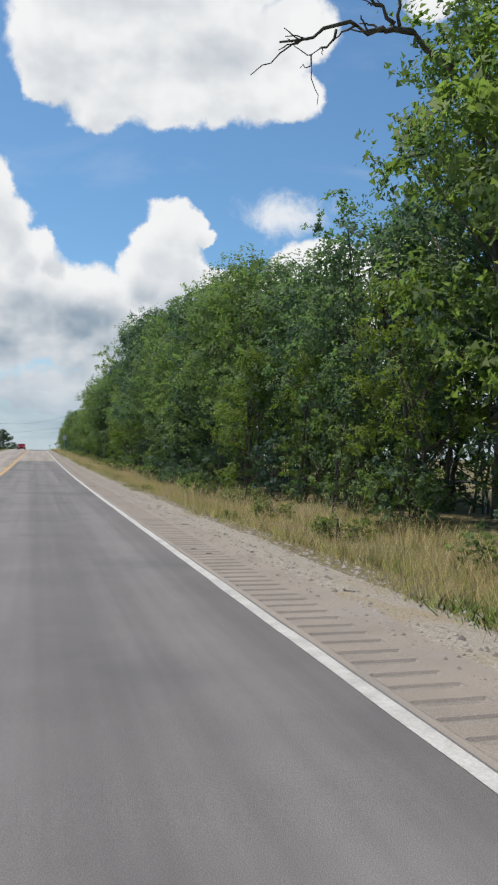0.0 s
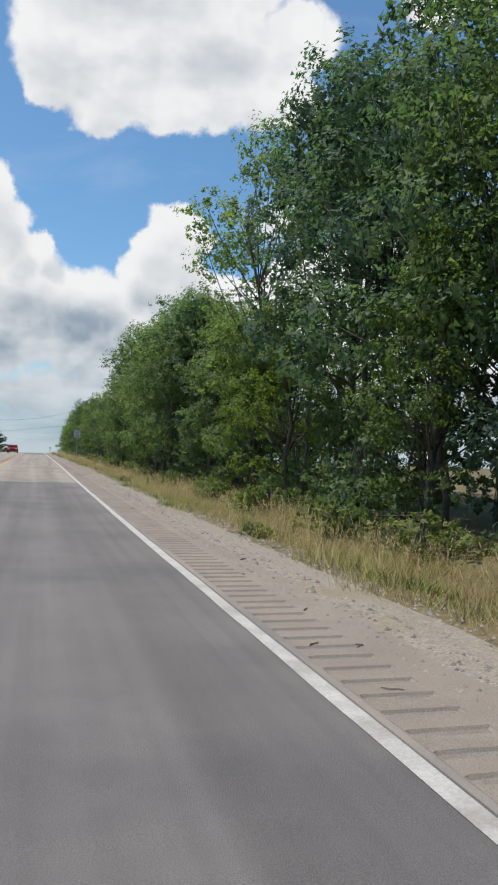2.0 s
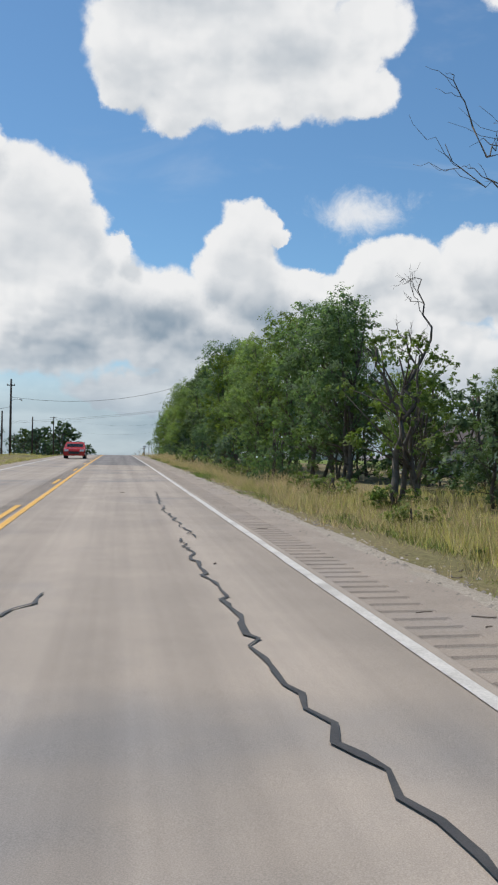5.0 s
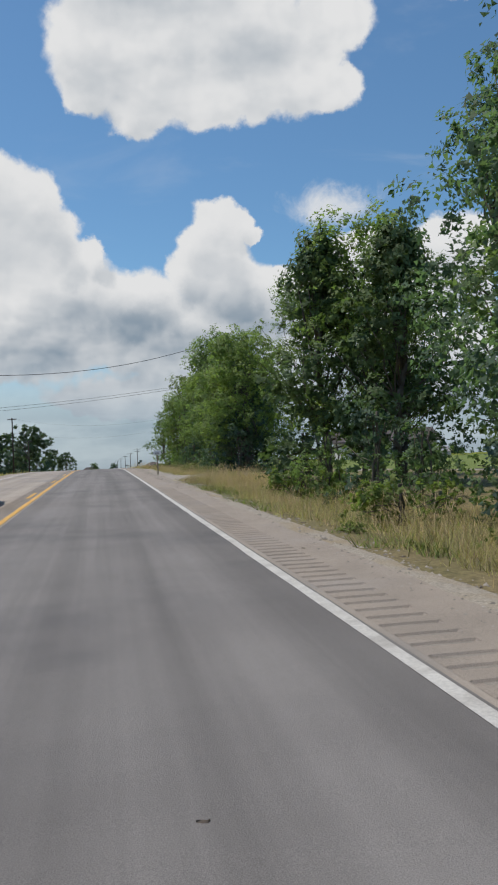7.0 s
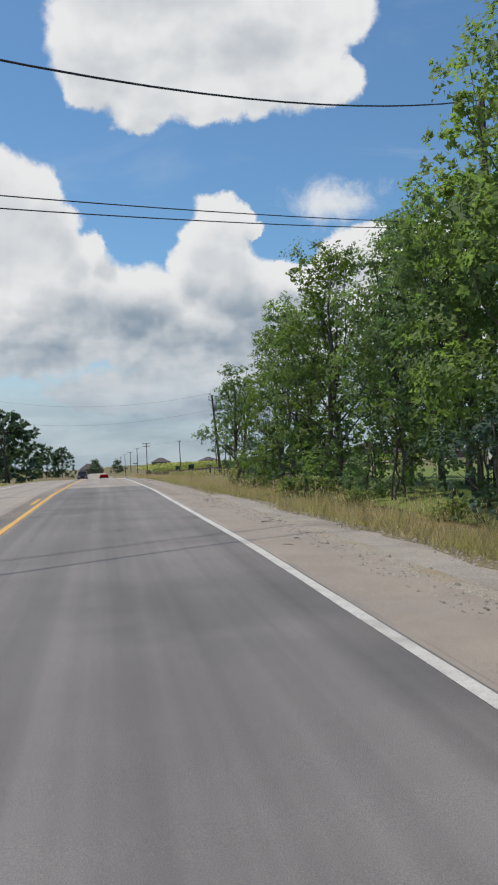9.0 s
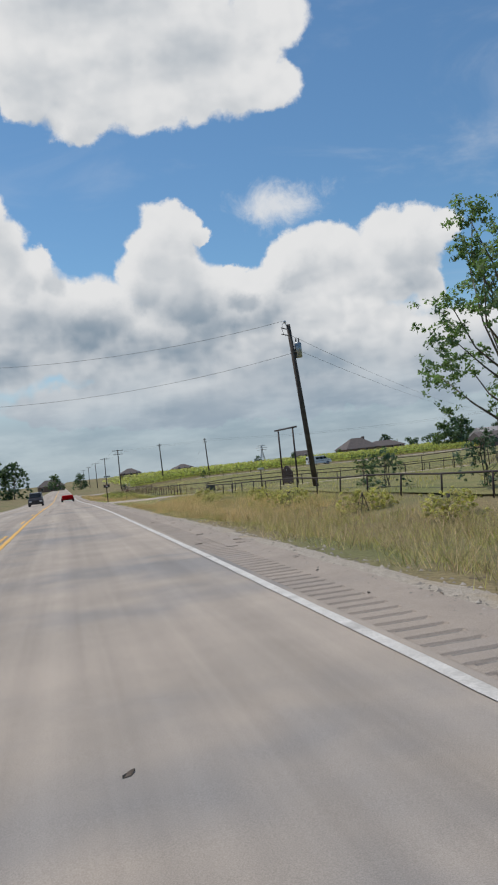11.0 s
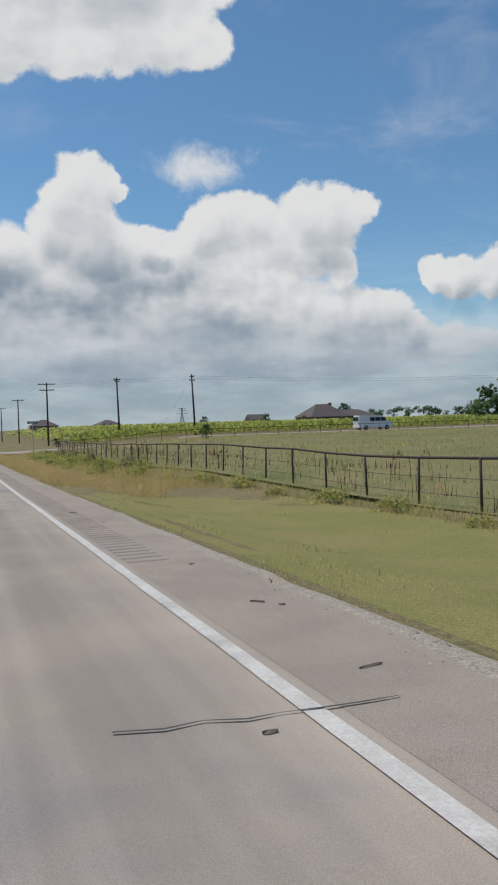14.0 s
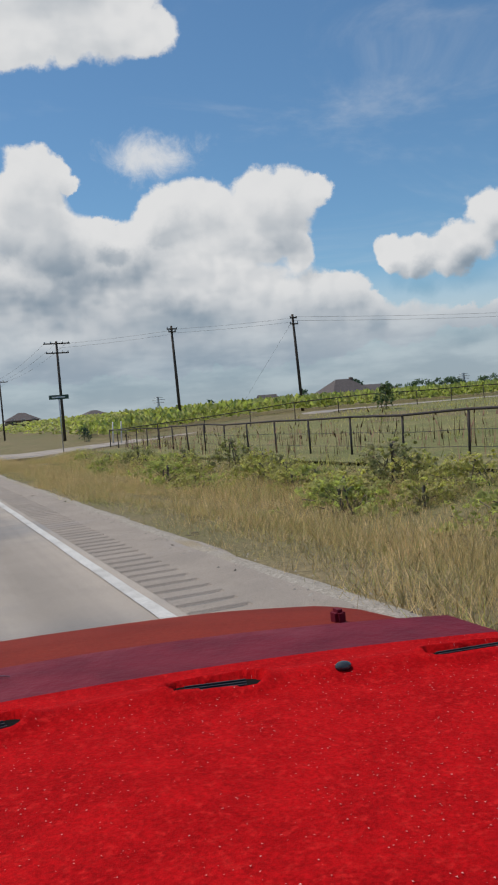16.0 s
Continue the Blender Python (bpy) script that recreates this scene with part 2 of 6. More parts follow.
BRIGHT_LAWN = surface("watered_lawn", (0.14, 0.19, 0.04), (0.17, 0.20, 0.05), 0.8, 0.95, 0.6, 30, 0.25, 30)
PASTURE = surface("olive_pasture", (0.165, 0.165, 0.06), (0.22, 0.19, 0.08), 0.35, 0.95, 0.8, 9, 0.35, 10, third=(0.13, 0.145, 0.045), third_scale=0.1)
DRY = surface("dry_grass", (0.74, 0.54, 0.305), (0.54, 0.425, 0.225), 0.6, 0.9, per_piece=0.25, thin=0.48, glow_tint=(1.1, 1.08, 0.82))
STRAW = surface("brown_straw", (0.60, 0.475, 0.32), (0.44, 0.375, 0.235), 0.4, 0.9, per_piece=0.35, thin=0.48, glow_tint=(1.12, 1.04, 0.8))
LOW_WEED = surface("green_weeds", (0.16, 0.22, 0.075), (0.24, 0.27, 0.10), 0.6, 0.8, per_piece=0.3, thin=0.4)
GREEN = surface("green_grass", (0.39, 0.40, 0.16), (0.50, 0.46, 0.21), 0.5, 0.9, per_piece=0.25, thin=0.48, glow_tint=(1.15, 1.12, 0.75))
LEAF = surface("broadleaf", (0.128, 0.188, 0.108), (0.165, 0.228, 0.125), 0.35, 0.65, per_piece=0.22, thin=0.42, per_thing=0.28, gloss=0.14)
# Lit copy of broadleaf: the dense wood's deeper shade is left in that tone.
LEAF_LIT = surface("lit_edge_leaf", (0.165, 0.225, 0.112), (0.215, 0.275, 0.13), 0.35, 0.65, per_piece=0.22, thin=0.48, per_thing=0.28, gloss=0.14)
LEAF_DARK = surface("evergreen_and_shaded_leaf", (0.105, 0.155, 0.095), (0.135, 0.182, 0.108), 0.4, 0.7, per_piece=0.22, thin=0.32, per_thing=0.28, gloss=0.14)
LEAF_LIGHT = surface("young_leaf", (0.14, 0.19, 0.055), (0.18, 0.22, 0.07), 0.4, 0.65, per_piece=0.22, thin=0.48, per_thing=0.28, gloss=0.14)
BARK = surface("grey_bark", (0.11, 0.09, 0.07), (0.17, 0.145, 0.12), 5.0, 0.9, 0.6, 25)
STALK = surface("dead_seed_stalk", (0.16, 0.09, 0.06), (0.24, 0.15, 0.10), 2.0, 0.9, per_piece=0.3)
SCRAPS = surface("bark_scraps", (0.12, 0.09, 0.07), (0.20, 0.16, 0.125), 3.0, 0.9)
DEAD_WOOD = surface("bleached_dead_wood", (0.10, 0.085, 0.07), (0.16, 0.14, 0.12), 5.0, 0.9, 0.4, 25)
POLE_WOOD = surface("creosoted_pole", (0.065, 0.05, 0.042), (0.10, 0.08, 0.065), 4.0, 0.85, 0.4, 30)
PIPE = surface("rusty_dark_pipe", (0.03, 0.021, 0.02), (0.05, 0.031, 0.026), 5.0, 0.7, 0.2, 60)
WIRE = surface("dull_wire", (0.05, 0.05, 0.055), (0.07, 0.07, 0.075), 3.0, 0.5, metal=0.4)
STEEL = surface("galvanised_steel", (0.42, 0.43, 0.44), (0.34, 0.35, 0.36), 8.0, 0.45, metal=0.7)
SIGN_WHITE = surface("sign_sheeting", (0.72, 0.73, 0.74), (0.66, 0.67, 0.69), 6.0, 0.4)
BLACK = surface("black_paint", (0.02, 0.02, 0.02), (0.03, 0.03, 0.03), 5.0, 0.5)
SIGN_GREEN = surface("dark_green_sign", (0.02, 0.06, 0.045), (0.025, 0.07, 0.05), 5.0, 0.45)
CORN = surface("corn_leaf", (0.36, 0.38, 0.12), (0.46, 0.43, 0.16), 0.25, 0.8, per_piece=0.35, thin=0.4)
BRICK = surface("brown_brick", (0.20, 0.13, 0.10), (0.26, 0.18, 0.14), 3.0, 0.85, 0.2, 30)
METAL_ROOF = surface("weathered_metal_roof", (0.3, 0.27, 0.255), (0.37, 0.335, 0.315), 1.2, 0.6, 0.15, 8)
ROOF = surface("grey_brown_shingles", (0.115, 0.095, 0.09), (0.155, 0.13, 0.12), 1.5, 0.9, 0.3, 10)
SIDING = surface("pale_siding", (0.62, 0.60, 0.56), (0.56, 0.54, 0.50), 2.0, 0.7)
GLASS_DARK = surface("dark_window", (0.03, 0.035, 0.04), (0.05, 0.055, 0.06), 2.0, 0.1)
CAR_RED = surface("red_car_paint", (0.42, 0.02, 0.02), (0.38, 0.02, 0.02), 2.0, 0.25)
CAR_DARK = surface("dark_car_paint", (0.03, 0.03, 0.035), (0.045, 0.04, 0.045), 2.0, 0.25)
CAR_WHITE = surface("white_van_paint", (0.78, 0.78, 0.77), (0.72, 0.72, 0.71), 2.0, 0.3)
RUBBER = surface("tyre_rubber", (0.02, 0.02, 0.02), (0.035, 0.035, 0.035), 8.0, 0.85)
LAMP_CLEAR = surface("headlight_lens", (0.7, 0.7, 0.72), (0.6, 0.6, 0.62), 8.0, 0.15)
BIN_GREEN = surface("dark_plastic_bin", (0.075, 0.09, 0.088), (0.095, 0.11, 0.108), 3.0, 0.6)
OLD_CONCRETE = surface("stained_concrete", (0.46, 0.41, 0.35), (0.36, 0.33, 0.29), 2.5, 0.9, 0.4, 40, 0.15, 40)
RED_VELVET = surface("red_velour", (0.47, 0.005, 0.007), (0.36, 0.003, 0.005), 16.0, 0.95, 0.3, 500, 0.24, 210, gloss=0.06, third=(0.52, 0.012, 0.012), third_scale=90.0)
HOOD_RED = surface("sun_faded_hood_paint", (0.23, 0.03, 0.018), (0.18, 0.022, 0.014), 3.0, 0.7, 0.1, 40, 0.1, 120, gloss=0.06)
VENT_BLACK = surface("matt_black_plastic", (0.008, 0.008, 0.008), (0.012, 0.012, 0.012), 30.0, 0.95, gloss=0.05)
VENT_GREY = surface("worn_grey_plastic", (0.05, 0.05, 0.055), (0.035, 0.035, 0.04), 30.0, 0.8)
LINT = surface("pale_lint", (0.72, 0.42, 0.38), (0.6, 0.14, 0.12), 60.0, 0.9)
GLINT = surface("pale_glint_metal", (0.5, 0.3, 0.3), (0.4, 0.22, 0.22), 20.0, 0.35, metal=0.5)
# Maroon of the washer nozzles; on the band its tones stand in for reflections.
MAROON = surface("maroon_nozzle_and_reflection", (0.175, 0.014, 0.028), (0.125, 0.01, 0.022), 9.0, 0.6, 0.2, 30, gloss=0.12, third=(0.2, 0.03, 0.045), third_scale=4.0)
ENTRANCE = surface("gravel_entrance", (0.40, 0.35, 0.295), (0.33, 0.29, 0.25), 1.1, 0.92, 0.6, 50, 0.25, 45, third=(0.29, 0.25, 0.21), third_scale=0.45)


# ---- builders ----
def shape(name, verts, faces, material, parent=None, label="", smooth=False):
    """One mesh object out of vertices and faces."""
    data = bpy.data.meshes.new(name)
    data.from_pydata([tuple(v) for v in verts], [], [tuple(f) for f in faces])
    data.materials.append(material)
    if smooth:
        data.polygons.foreach_set("use_smooth", [True] * len(data.polygons))
    data.update()
    ob = new(name, data)
    ob.parent = parent
    return tagged(ob, label)


def part(name, bm, material, parent, label=""):
    """Links a bmesh as one mesh object under a thing or a part."""
    data = bpy.data.meshes.new(name)
    bmesh.ops.recalc_face_normals(bm, faces=bm.faces)
    bm.to_mesh(data)
    bm.free()
    data.materials.append(material)
    ob = new(name, data)
    ob.parent = parent
    return tagged(ob, label)


def share(name, other, parent, m):
    """Another piece on the same mesh, at pose m."""
    ob = new(name, other.data)
    ob.parent = parent
    ob.matrix_basis = m
    return ob


def thing(name, m, label, category, group="", kind=""):
    ob = new(name)
    ob.matrix_basis = m
    return tagged(ob, label, category, group, kind)


def box(bm, x0, x1, y0, y1, z0, z1, bevel=0.0, m=None):
    """A box with softened edges added to bm."""
    size = Matrix.Diagonal((x1 - x0, y1 - y0, z1 - z0, 1))
    made = bmesh.ops.create_cube(bm, size=1.0, matrix=Matrix.Translation(((x0 + x1) / 2, (y0 + y1) / 2, (z0 + z1) / 2)) @ size)
    if bevel:
        edges = list({e for v in made["verts"] for e in v.link_edges})
        more = bmesh.ops.bevel(bm, geom=edges, offset=bevel, segments=2, affect="EDGES")
        verts = list({v for f in more["faces"] for v in f.verts} | {v for v in made["verts"] if v.is_valid})
    else:
        verts = made["verts"]
    if m is not None:
        bmesh.ops.transform(bm, matrix=m, verts=[v for v in verts if v.is_valid])
    return bm


def tube(verts, faces, points, radii, sides=6, cap=True):
    """Adds a tapered pipe along points to verts and faces."""
    start = len(verts)
    points = [Vector(p) for p in points]
    for i, p in enumerate(points):
        along = (points[min(i + 1, len(points) - 1)] - points[max(i - 1, 0)]).normalized()
        side = along.cross(Vector((0.31, 0.95, 0.05)) if abs(along.z) > 0.8 else Vector((0, 0, 1))).normalized()
        up = side.cross(along)
        for k in range(sides):
            a = 2 * math.pi * k / sides
            verts.append(p + (side * math.cos(a) + up * math.sin(a)) * radii[i])
    for i in range(len(points) - 1):
        for k in range(sides):
            a, b = start + i * sides + k, start + i * sides + (k + 1) % sides
            faces.append((a, b, b + sides, a + sides))
    if cap:
        faces.append(tuple(range(start + sides - 1, start - 1, -1)))
        faces.append(tuple(range(start + (len(points) - 1) * sides, start + len(points) * sides)))


def pipe(name, points, radii, material, parent=None, sides=8, label=""):
    verts, faces = [], []
    tube(verts, faces, points, radii if isinstance(radii, (list, tuple)) else [radii] * len(points), sides)
    return shape(name, verts, faces, material, parent, label, smooth=True)


def soft(x, a, b):
    t = np.clip((np.asarray(x, float) - a) / (b - a), 0, 1)
    return t * t * (3 - 2 * t)


# ---- lie of the land ----
ROAD_Y = [-400, -100, 0, 12, 24, 37, 49, 62, 74, 87, 99, 112, 135, 155, 175, 188, 200, 212, 235, 255, 274, 287, 299, 311, 323, 335, 346, 358, 370, 382, 394, 420, 450, 500, 600, 800, 1200, 5000]
ROAD_Z = [-2.5, -0.5, 0.0, 0.06, 0.13, 0.23, 0.37, 0.55, 0.75, 0.99, 1.24, 1.47, 1.85, 2.18, 2.50, 2.68, 2.84, 3.0, 3.25, 3.2, 2.97, 2.76, 2.53, 2.29, 2.0, 1.69, 1.37, 1.03, 0.68, 0.36, 0.07, -0.5, -0.95, -1.5, -3.0, -6.0, -12.0, -60.0]
FIELD_Y = [-400, 0, 274, 300, 320, 343, 400, 450, 500, 650, 900, 1500, 5000]
FIELD_Z = [-2.5, 0.0, 2.95, 2.4, 2.0, 1.15, 0.45, 0.2, 0.2, -0.5, -2.6, -9.0, -50.0]


def road_z(y):
    return np.interp(y, ROAD_Y, ROAD_Z)


def land_z(x, y):
    """Height of the open ground at x, y."""
    x, y = np.asarray(x, float), np.asarray(y, float)
    base = road_z(y)
    out = np.where(x > 0, x - 2.9, -6.4 - x)
    ditch = -0.05 * soft(out, 0, 0.6) - 0.32 * soft(out, 0.6, 3.0) + 0.32 * soft(out, 3.6, 6.5) * (1 - 0.9 * (x > 0) * soft(y, 337, 344) * (1 - soft(y, 362, 380)))
    drive = soft(y, 333.6, 336.2) * (1 - soft(y, 343.5, 346)) + soft(y, 205.5, 207.5) * (1 - soft(y, 215.5, 217.5)) + soft(y, 443.5, 445.5) * (1 - soft(y, 453.5, 456))
    ditch = np.where(x > 0, ditch * (1 - 0.85 * drive * (1 - soft(x, 8.3, 9.3) * (1 - soft(x, 11, 16)))), ditch)
    field = np.interp(y, FIELD_Y, FIELD_Z)
    far = soft(x, 8, 30)
    bumps = 0.05 * np.sin(x * 0.9 + y * 0.23) * np.sin(y * 0.41 - x * 0.3) * soft(out, 0.5, 3)
    return base * (1 - far) + field * far + ditch + bumps - 0.02


def strip(name, xs, ys, material, lift, kind="structure", label="", category="", parent=None, wobble=0.0):
    """A ribbon of surface that follows the road, with a skirt at each side."""
    verts, faces = [], []
    for j, y in enumerate(ys):
        z = float(road_z(y)) + lift
        row = [(xs[0], z - 0.06), *[(x, z) for x in xs], (xs[-1], z - 0.06)]
        for k, (x, zz) in enumerate(row):
            dx = wobble * noise.noise((x * 0.7, y * 0.35, 3.1)) if k in (0, 1) and x < -3 or k >= len(row) - 2 else 0.0
            verts.append((x + dx, y, zz))
    n = len(xs) + 2
    for j in range(len(ys) - 1):
        for k in range(n - 1):
            a = j * n + k
            faces.append((a, a + 1, a + n + 1, a + n))
    ob = shape(name, verts, faces, material, parent)
    return tagged(ob, label, category, "", kind) if parent is None else ob


def steps(a, b, d):
    n = max(1, int(round((b - a) / d)))
    return [a + (b - a) * i / n for i in range(n + 1)]


# ground: one sheet to the horizon
GX = [-5000, -1500, -500, -200, -100, -60, -40, -28, -20, -15, -12, -10, -8.5, -7.4, -6.6, -6.0, -3, 0, 2.0, 2.6, 3.0, 3.3, 3.6, 4.0, 4.5, 5.0, 5.6, 6.2, 7.0, 8.0, 9.0, 10.5, 12, 14, 17, 21, 26, 33, 42, 55, 75, 100, 140, 200, 400, 1200, 5000]
GY = [-400, -200, -100, -60, -40] + steps(-25, 470, 1.5) + [480, 495, 515, 540, 575, 620, 680, 760, 900, 1200, 2000, 3500, 5000]
gxx, gyy = np.meshgrid(GX, GY)
gzz = land_z(gxx, gyy) - 0.03 * ((gxx > -6.4) & (gxx < 2.9))
wide = len(GX)
tagged(shape("ground", np.stack([gxx, gyy, gzz], -1).reshape(-1, 3).tolist(),
             [(j * wide + i, j * wide + i + 1, (j + 1) * wide + i + 1, (j + 1) * wide + i) for j in range(len(GY) - 1) for i in range(wide - 1)], FIELD, smooth=True),
       "rough dry grass land rolling away to the horizon", "ground", kind="structure")

# road, shoulder and lines
LINE_X, CENTRE_X, LEFT_X = 1.74, -1.92, -5.42
strip("road", [-5.9, -3.6, LINE_X - 0.2, 1.89], steps(-120, 470, 0.75) + [500, 560, 640, 800, 1100], CONCRETE, 0.0, label="pale weathered two-lane highway with sealed cracks", category="road")
for a, b in ((-120, 79.7), (174, 263)):
    strip("road_lane_overlay", [CENTRE_X + 0.12, 0.0, LINE_X + 0.08], steps(a, b, 0.75), ASPHALT, 0.0045, label="dark newer asphalt overlay on one lane", category="road")
strip("shoulder", [2.35, 2.9], steps(-120, 470, 0.75), SHOULDER, 0.0, label="gritty pale chip-sealed shoulder with a ragged edge", category="shoulder", wobble=0.22)
strip("shoulder_left", [-6.5, -5.9], steps(-120, 470, 2), SHOULDER, 0.002, label="narrow gritty shoulder beside the far lane", category="shoulder", wobble=0.1)


def rumble(name, x0, x1, ranges, lo, hi, label, grit):
    """A band of pavement with milled cross grooves, and ragged strips of the material grit in them."""
    verts, faces, gv, gf = [], [], [], []
    ys = [(lo, 0)]
    for a, b in ranges:
        y = a
        while y < b:
            jog = random.uniform(-0.015, 0.015)
            ys += [(y + jog, 0), (y + 0.02 + jog, 1), (y + 0.085 + jog, 1), (y + 0.11 + jog, 0)]
            y += 0.28
    ys.append((hi, 0))
    full = []
    for (a, da), (b, db) in zip(ys, ys[1:]):
        full.append((a, da))
        if b - a > 0.8:
            full += [(a + (b - a) * k / int((b - a) / 0.75 + 1), 0) for k in range(1, int((b - a) / 0.75 + 1))]
    full.append(ys[-1])
    for y, down in full:
        z = float(road_z(y))
        for x in (x0, x0 + 0.03, x1 - 0.03, x1):
            verts.append((x, y, z - 0.016 * (down and x0 < x < x1) + 0.002))
    for j in range(len(full) - 1):
        for k in range(3):
            a = j * 4 + k
            faces.append((a, a + 1, a + 5, a + 4))
        if full[j][1] and full[j + 1][1]:
            s = len(gv)
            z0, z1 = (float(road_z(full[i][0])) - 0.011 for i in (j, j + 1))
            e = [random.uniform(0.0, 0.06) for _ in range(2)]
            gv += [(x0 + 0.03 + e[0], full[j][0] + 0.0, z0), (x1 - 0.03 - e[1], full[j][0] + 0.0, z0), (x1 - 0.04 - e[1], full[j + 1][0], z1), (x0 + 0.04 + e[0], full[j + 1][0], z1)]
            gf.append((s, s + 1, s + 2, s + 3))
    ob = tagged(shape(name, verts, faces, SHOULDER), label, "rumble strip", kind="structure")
    tagged(shape("groove_strip", gv, gf, grit, ob), "darker ragged strips lying in the grooves", kind="stuff")


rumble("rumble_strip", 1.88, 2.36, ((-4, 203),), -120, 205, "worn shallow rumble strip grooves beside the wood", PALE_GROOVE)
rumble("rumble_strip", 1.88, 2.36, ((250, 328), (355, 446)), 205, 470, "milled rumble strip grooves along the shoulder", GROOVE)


def stripe(name, x, width, ranges, material, label):
    for a, b in ranges:
        verts, faces = [], []
        ys = steps(a, b, 0.75)
        for y in ys:
            z = float(road_z(y)) + 0.0085
            n0, n1 = (0.012 * noise.noise((x + s, y * 1.7, 0.3)) for s in (0, 9))
            verts += [(x - width / 2 + n0, y, z), (x + width / 2 + n1, y, z)]
        faces = [(2 * j, 2 * j + 1, 2 * j + 3, 2 * j + 2) for j in range(len(ys) - 1)]
        tagged(shape(name, verts, faces, material), label, "road marking", kind="structure")


stripe("edge_line", LINE_X, 0.11, ((-120, 700),), WHITE_LINE, "worn white edge line")
stripe("edge_line_left", LEFT_X, 0.125, ((-120, 700),), WHITE_LINE, "worn white edge line beside the far lane")
stripe("centre_line", CENTRE_X, 0.12, ((-120, 700),), YELLOW_LINE, "worn yellow centre line")
stripe("centre_dash", CENTRE_X - 0.23, 0.11, [(126.5 + 12.2 * k, 129.7 + 12.2 * k) for k in range(-12, 30)], YELLOW_LINE, "worn dash of yellow centre paint")

# Flat dark strips laid on the pavement; no grooves are cut here.
verts, faces = [], []
y = 60.0
while y < 300:
    z = float(road_z(y)) + 0.0075
    s = len(verts)
    e = [random.uniform(0, 0.05) for _ in range(2)]
    verts += [(CENTRE_X - 0.52 - e[0], y, z), (CENTRE_X - 0.1, y, z), (CENTRE_X - 0.1, y + 0.07, z + 0.001), (CENTRE_X - 0.5 - e[1], y + 0.07, z + 0.001)]
    faces.append((s, s + 1, s + 2, s + 3))
    y += 0.32
tagged(shape("centre_rumble", verts, faces, GROOVE), "row of short dark grooves beside the centre line", "rumble strip", kind="stuff")


def sealed_crack(points, width, seed, jag=0.09):
    """A wandering bead of tar over a crack."""
    r = random.Random(seed)
    pts = []
    for (xa, ya), (xb, yb) in zip(points, points[1:]):
        n = max(2, int(math.hypot(xb - xa, yb - ya) / 0.2))
        for i in range(n):
            f = i / n
            pts.append((xa + (xb - xa) * f + r.uniform(-jag, jag), ya + (yb - ya) * f + r.uniform(-jag, jag) * 1.6))
    pts.append(points[-1])
    verts, faces = [], []
    for i, (x, y) in enumerate(pts):
        ax, ay = pts[min(i + 1, len(pts) - 1)][0] - pts[max(i - 1, 0)][0], pts[min(i + 1, len(pts) - 1)][1] - pts[max(i - 1, 0)][1]
        n = math.hypot(ax, ay) or 1
        w = width * 0.48 * r.uniform(0.35, 1.4) / 2
        z = float(road_z(y)) + 0.013
        verts += [(x - ay / n * w, y + ax / n * w, z), (x + ay / n * w, y - ax / n * w, z)]
    faces = [(2 * i, 2 * i + 1, 2 * i + 3, 2 * i + 2) for i in range(len(pts) - 1)]
    tagged(shape("sealed_crack", verts, faces, TAR), "dark tar bead sealing a pavement crack", "crack seal", "sealed cracks", "structure")


CRACKS = [
    (((1.05, 103.5), (1.08, 107.7), (1.3, 110.5), (1.22, 113), (1.36, 119)), 0.13), (((0.97, 122.6), (0.9, 124.5), (1.0, 126.5), (0.72, 129.4), (0.7, 136)), 0.09),
    (((-1.9, 94.3), (-1.1, 94.5), (1.9, 95.5), (2.1, 95.6)), 0.06), (((1.4, 95.6), (1.25, 97), (0.73, 100.3)), 0.10), (((1.02, 93.7), (1.12, 92.7)), 0.14),
    (((0.9, 136), (0.75, 141), (0.9, 147)), 0.07), (((-3.6, 91), (-4.2, 97), (-4.6, 104)), 0.06), (((-4.0, 108), (-3.2, 112)), 0.06), (((-1.0, 131), (-0.8, 132)), 0.08),
    (((-1.9, 297.2), (0, 296.8), (1.75, 296.4)), 0.047), (((-1.8, 311.2), (0, 311.0), (0.86, 310.5), (1.7, 310.5)), 0.047), (((-1.8, 292.8), (-0.04, 292.2)), 0.047), (((0.8, 286.6), (1.8, 286.6)), 0.047), (((0.6, 318.6), (0.86, 319.06)), 0.035), (((0.6, 318.6), (0.86, 318.3)), 0.035),
    (((-1.8, 329.2), (1.9, 329.0)), 0.047), (((-1.8, 344.9), (0.5, 344.7), (2.4, 344.6)), 0.047), (((0.8, 350.0), (2.2, 349.9)), 0.03), (((0.9, 395.0), (1.75, 395.1)), 0.03), (((1.0, 405.6), (1.9, 405.9)), 0.047), (((-0.8, 267), (1.5, 268)), 0.05), (((0.9, 86), (0.7, 90)), 0.06)]
for i, (line, w) in enumerate(CRACKS):
    sealed_crack(line, w, i, 0.03 if w < 0.05 else 0.055)


# ---- plants ----
def unit(v):
    return v / np.maximum(np.linalg.norm(v, axis=1, keepdims=True), 1e-6)


def leaves_at(rng, p, out, size, wide=0.42):
    """A pointed leaf at each place p, its face turned roughly along out."""
    n = len(p)
    face = unit(out + rng.normal(size=(n, 3)) * 0.5)
    a = unit(np.cross(face, rng.normal(size=(n, 3))))
    b = np.cross(a, face)
    l = size * rng.uniform(0.6, 1.25, (n, 1))
    w = l * wide
    v = np.stack([p - a * l * 0.4 - b * w, p - a * l * 0.4 + b * w, p + a * l * 0.65], 1).reshape(-1, 3)
    flow = unit(unit(out) + 0.5 * face)
    return v, np.arange(n * 3).reshape(-1, 3), np.repeat(flow, 3, 0)


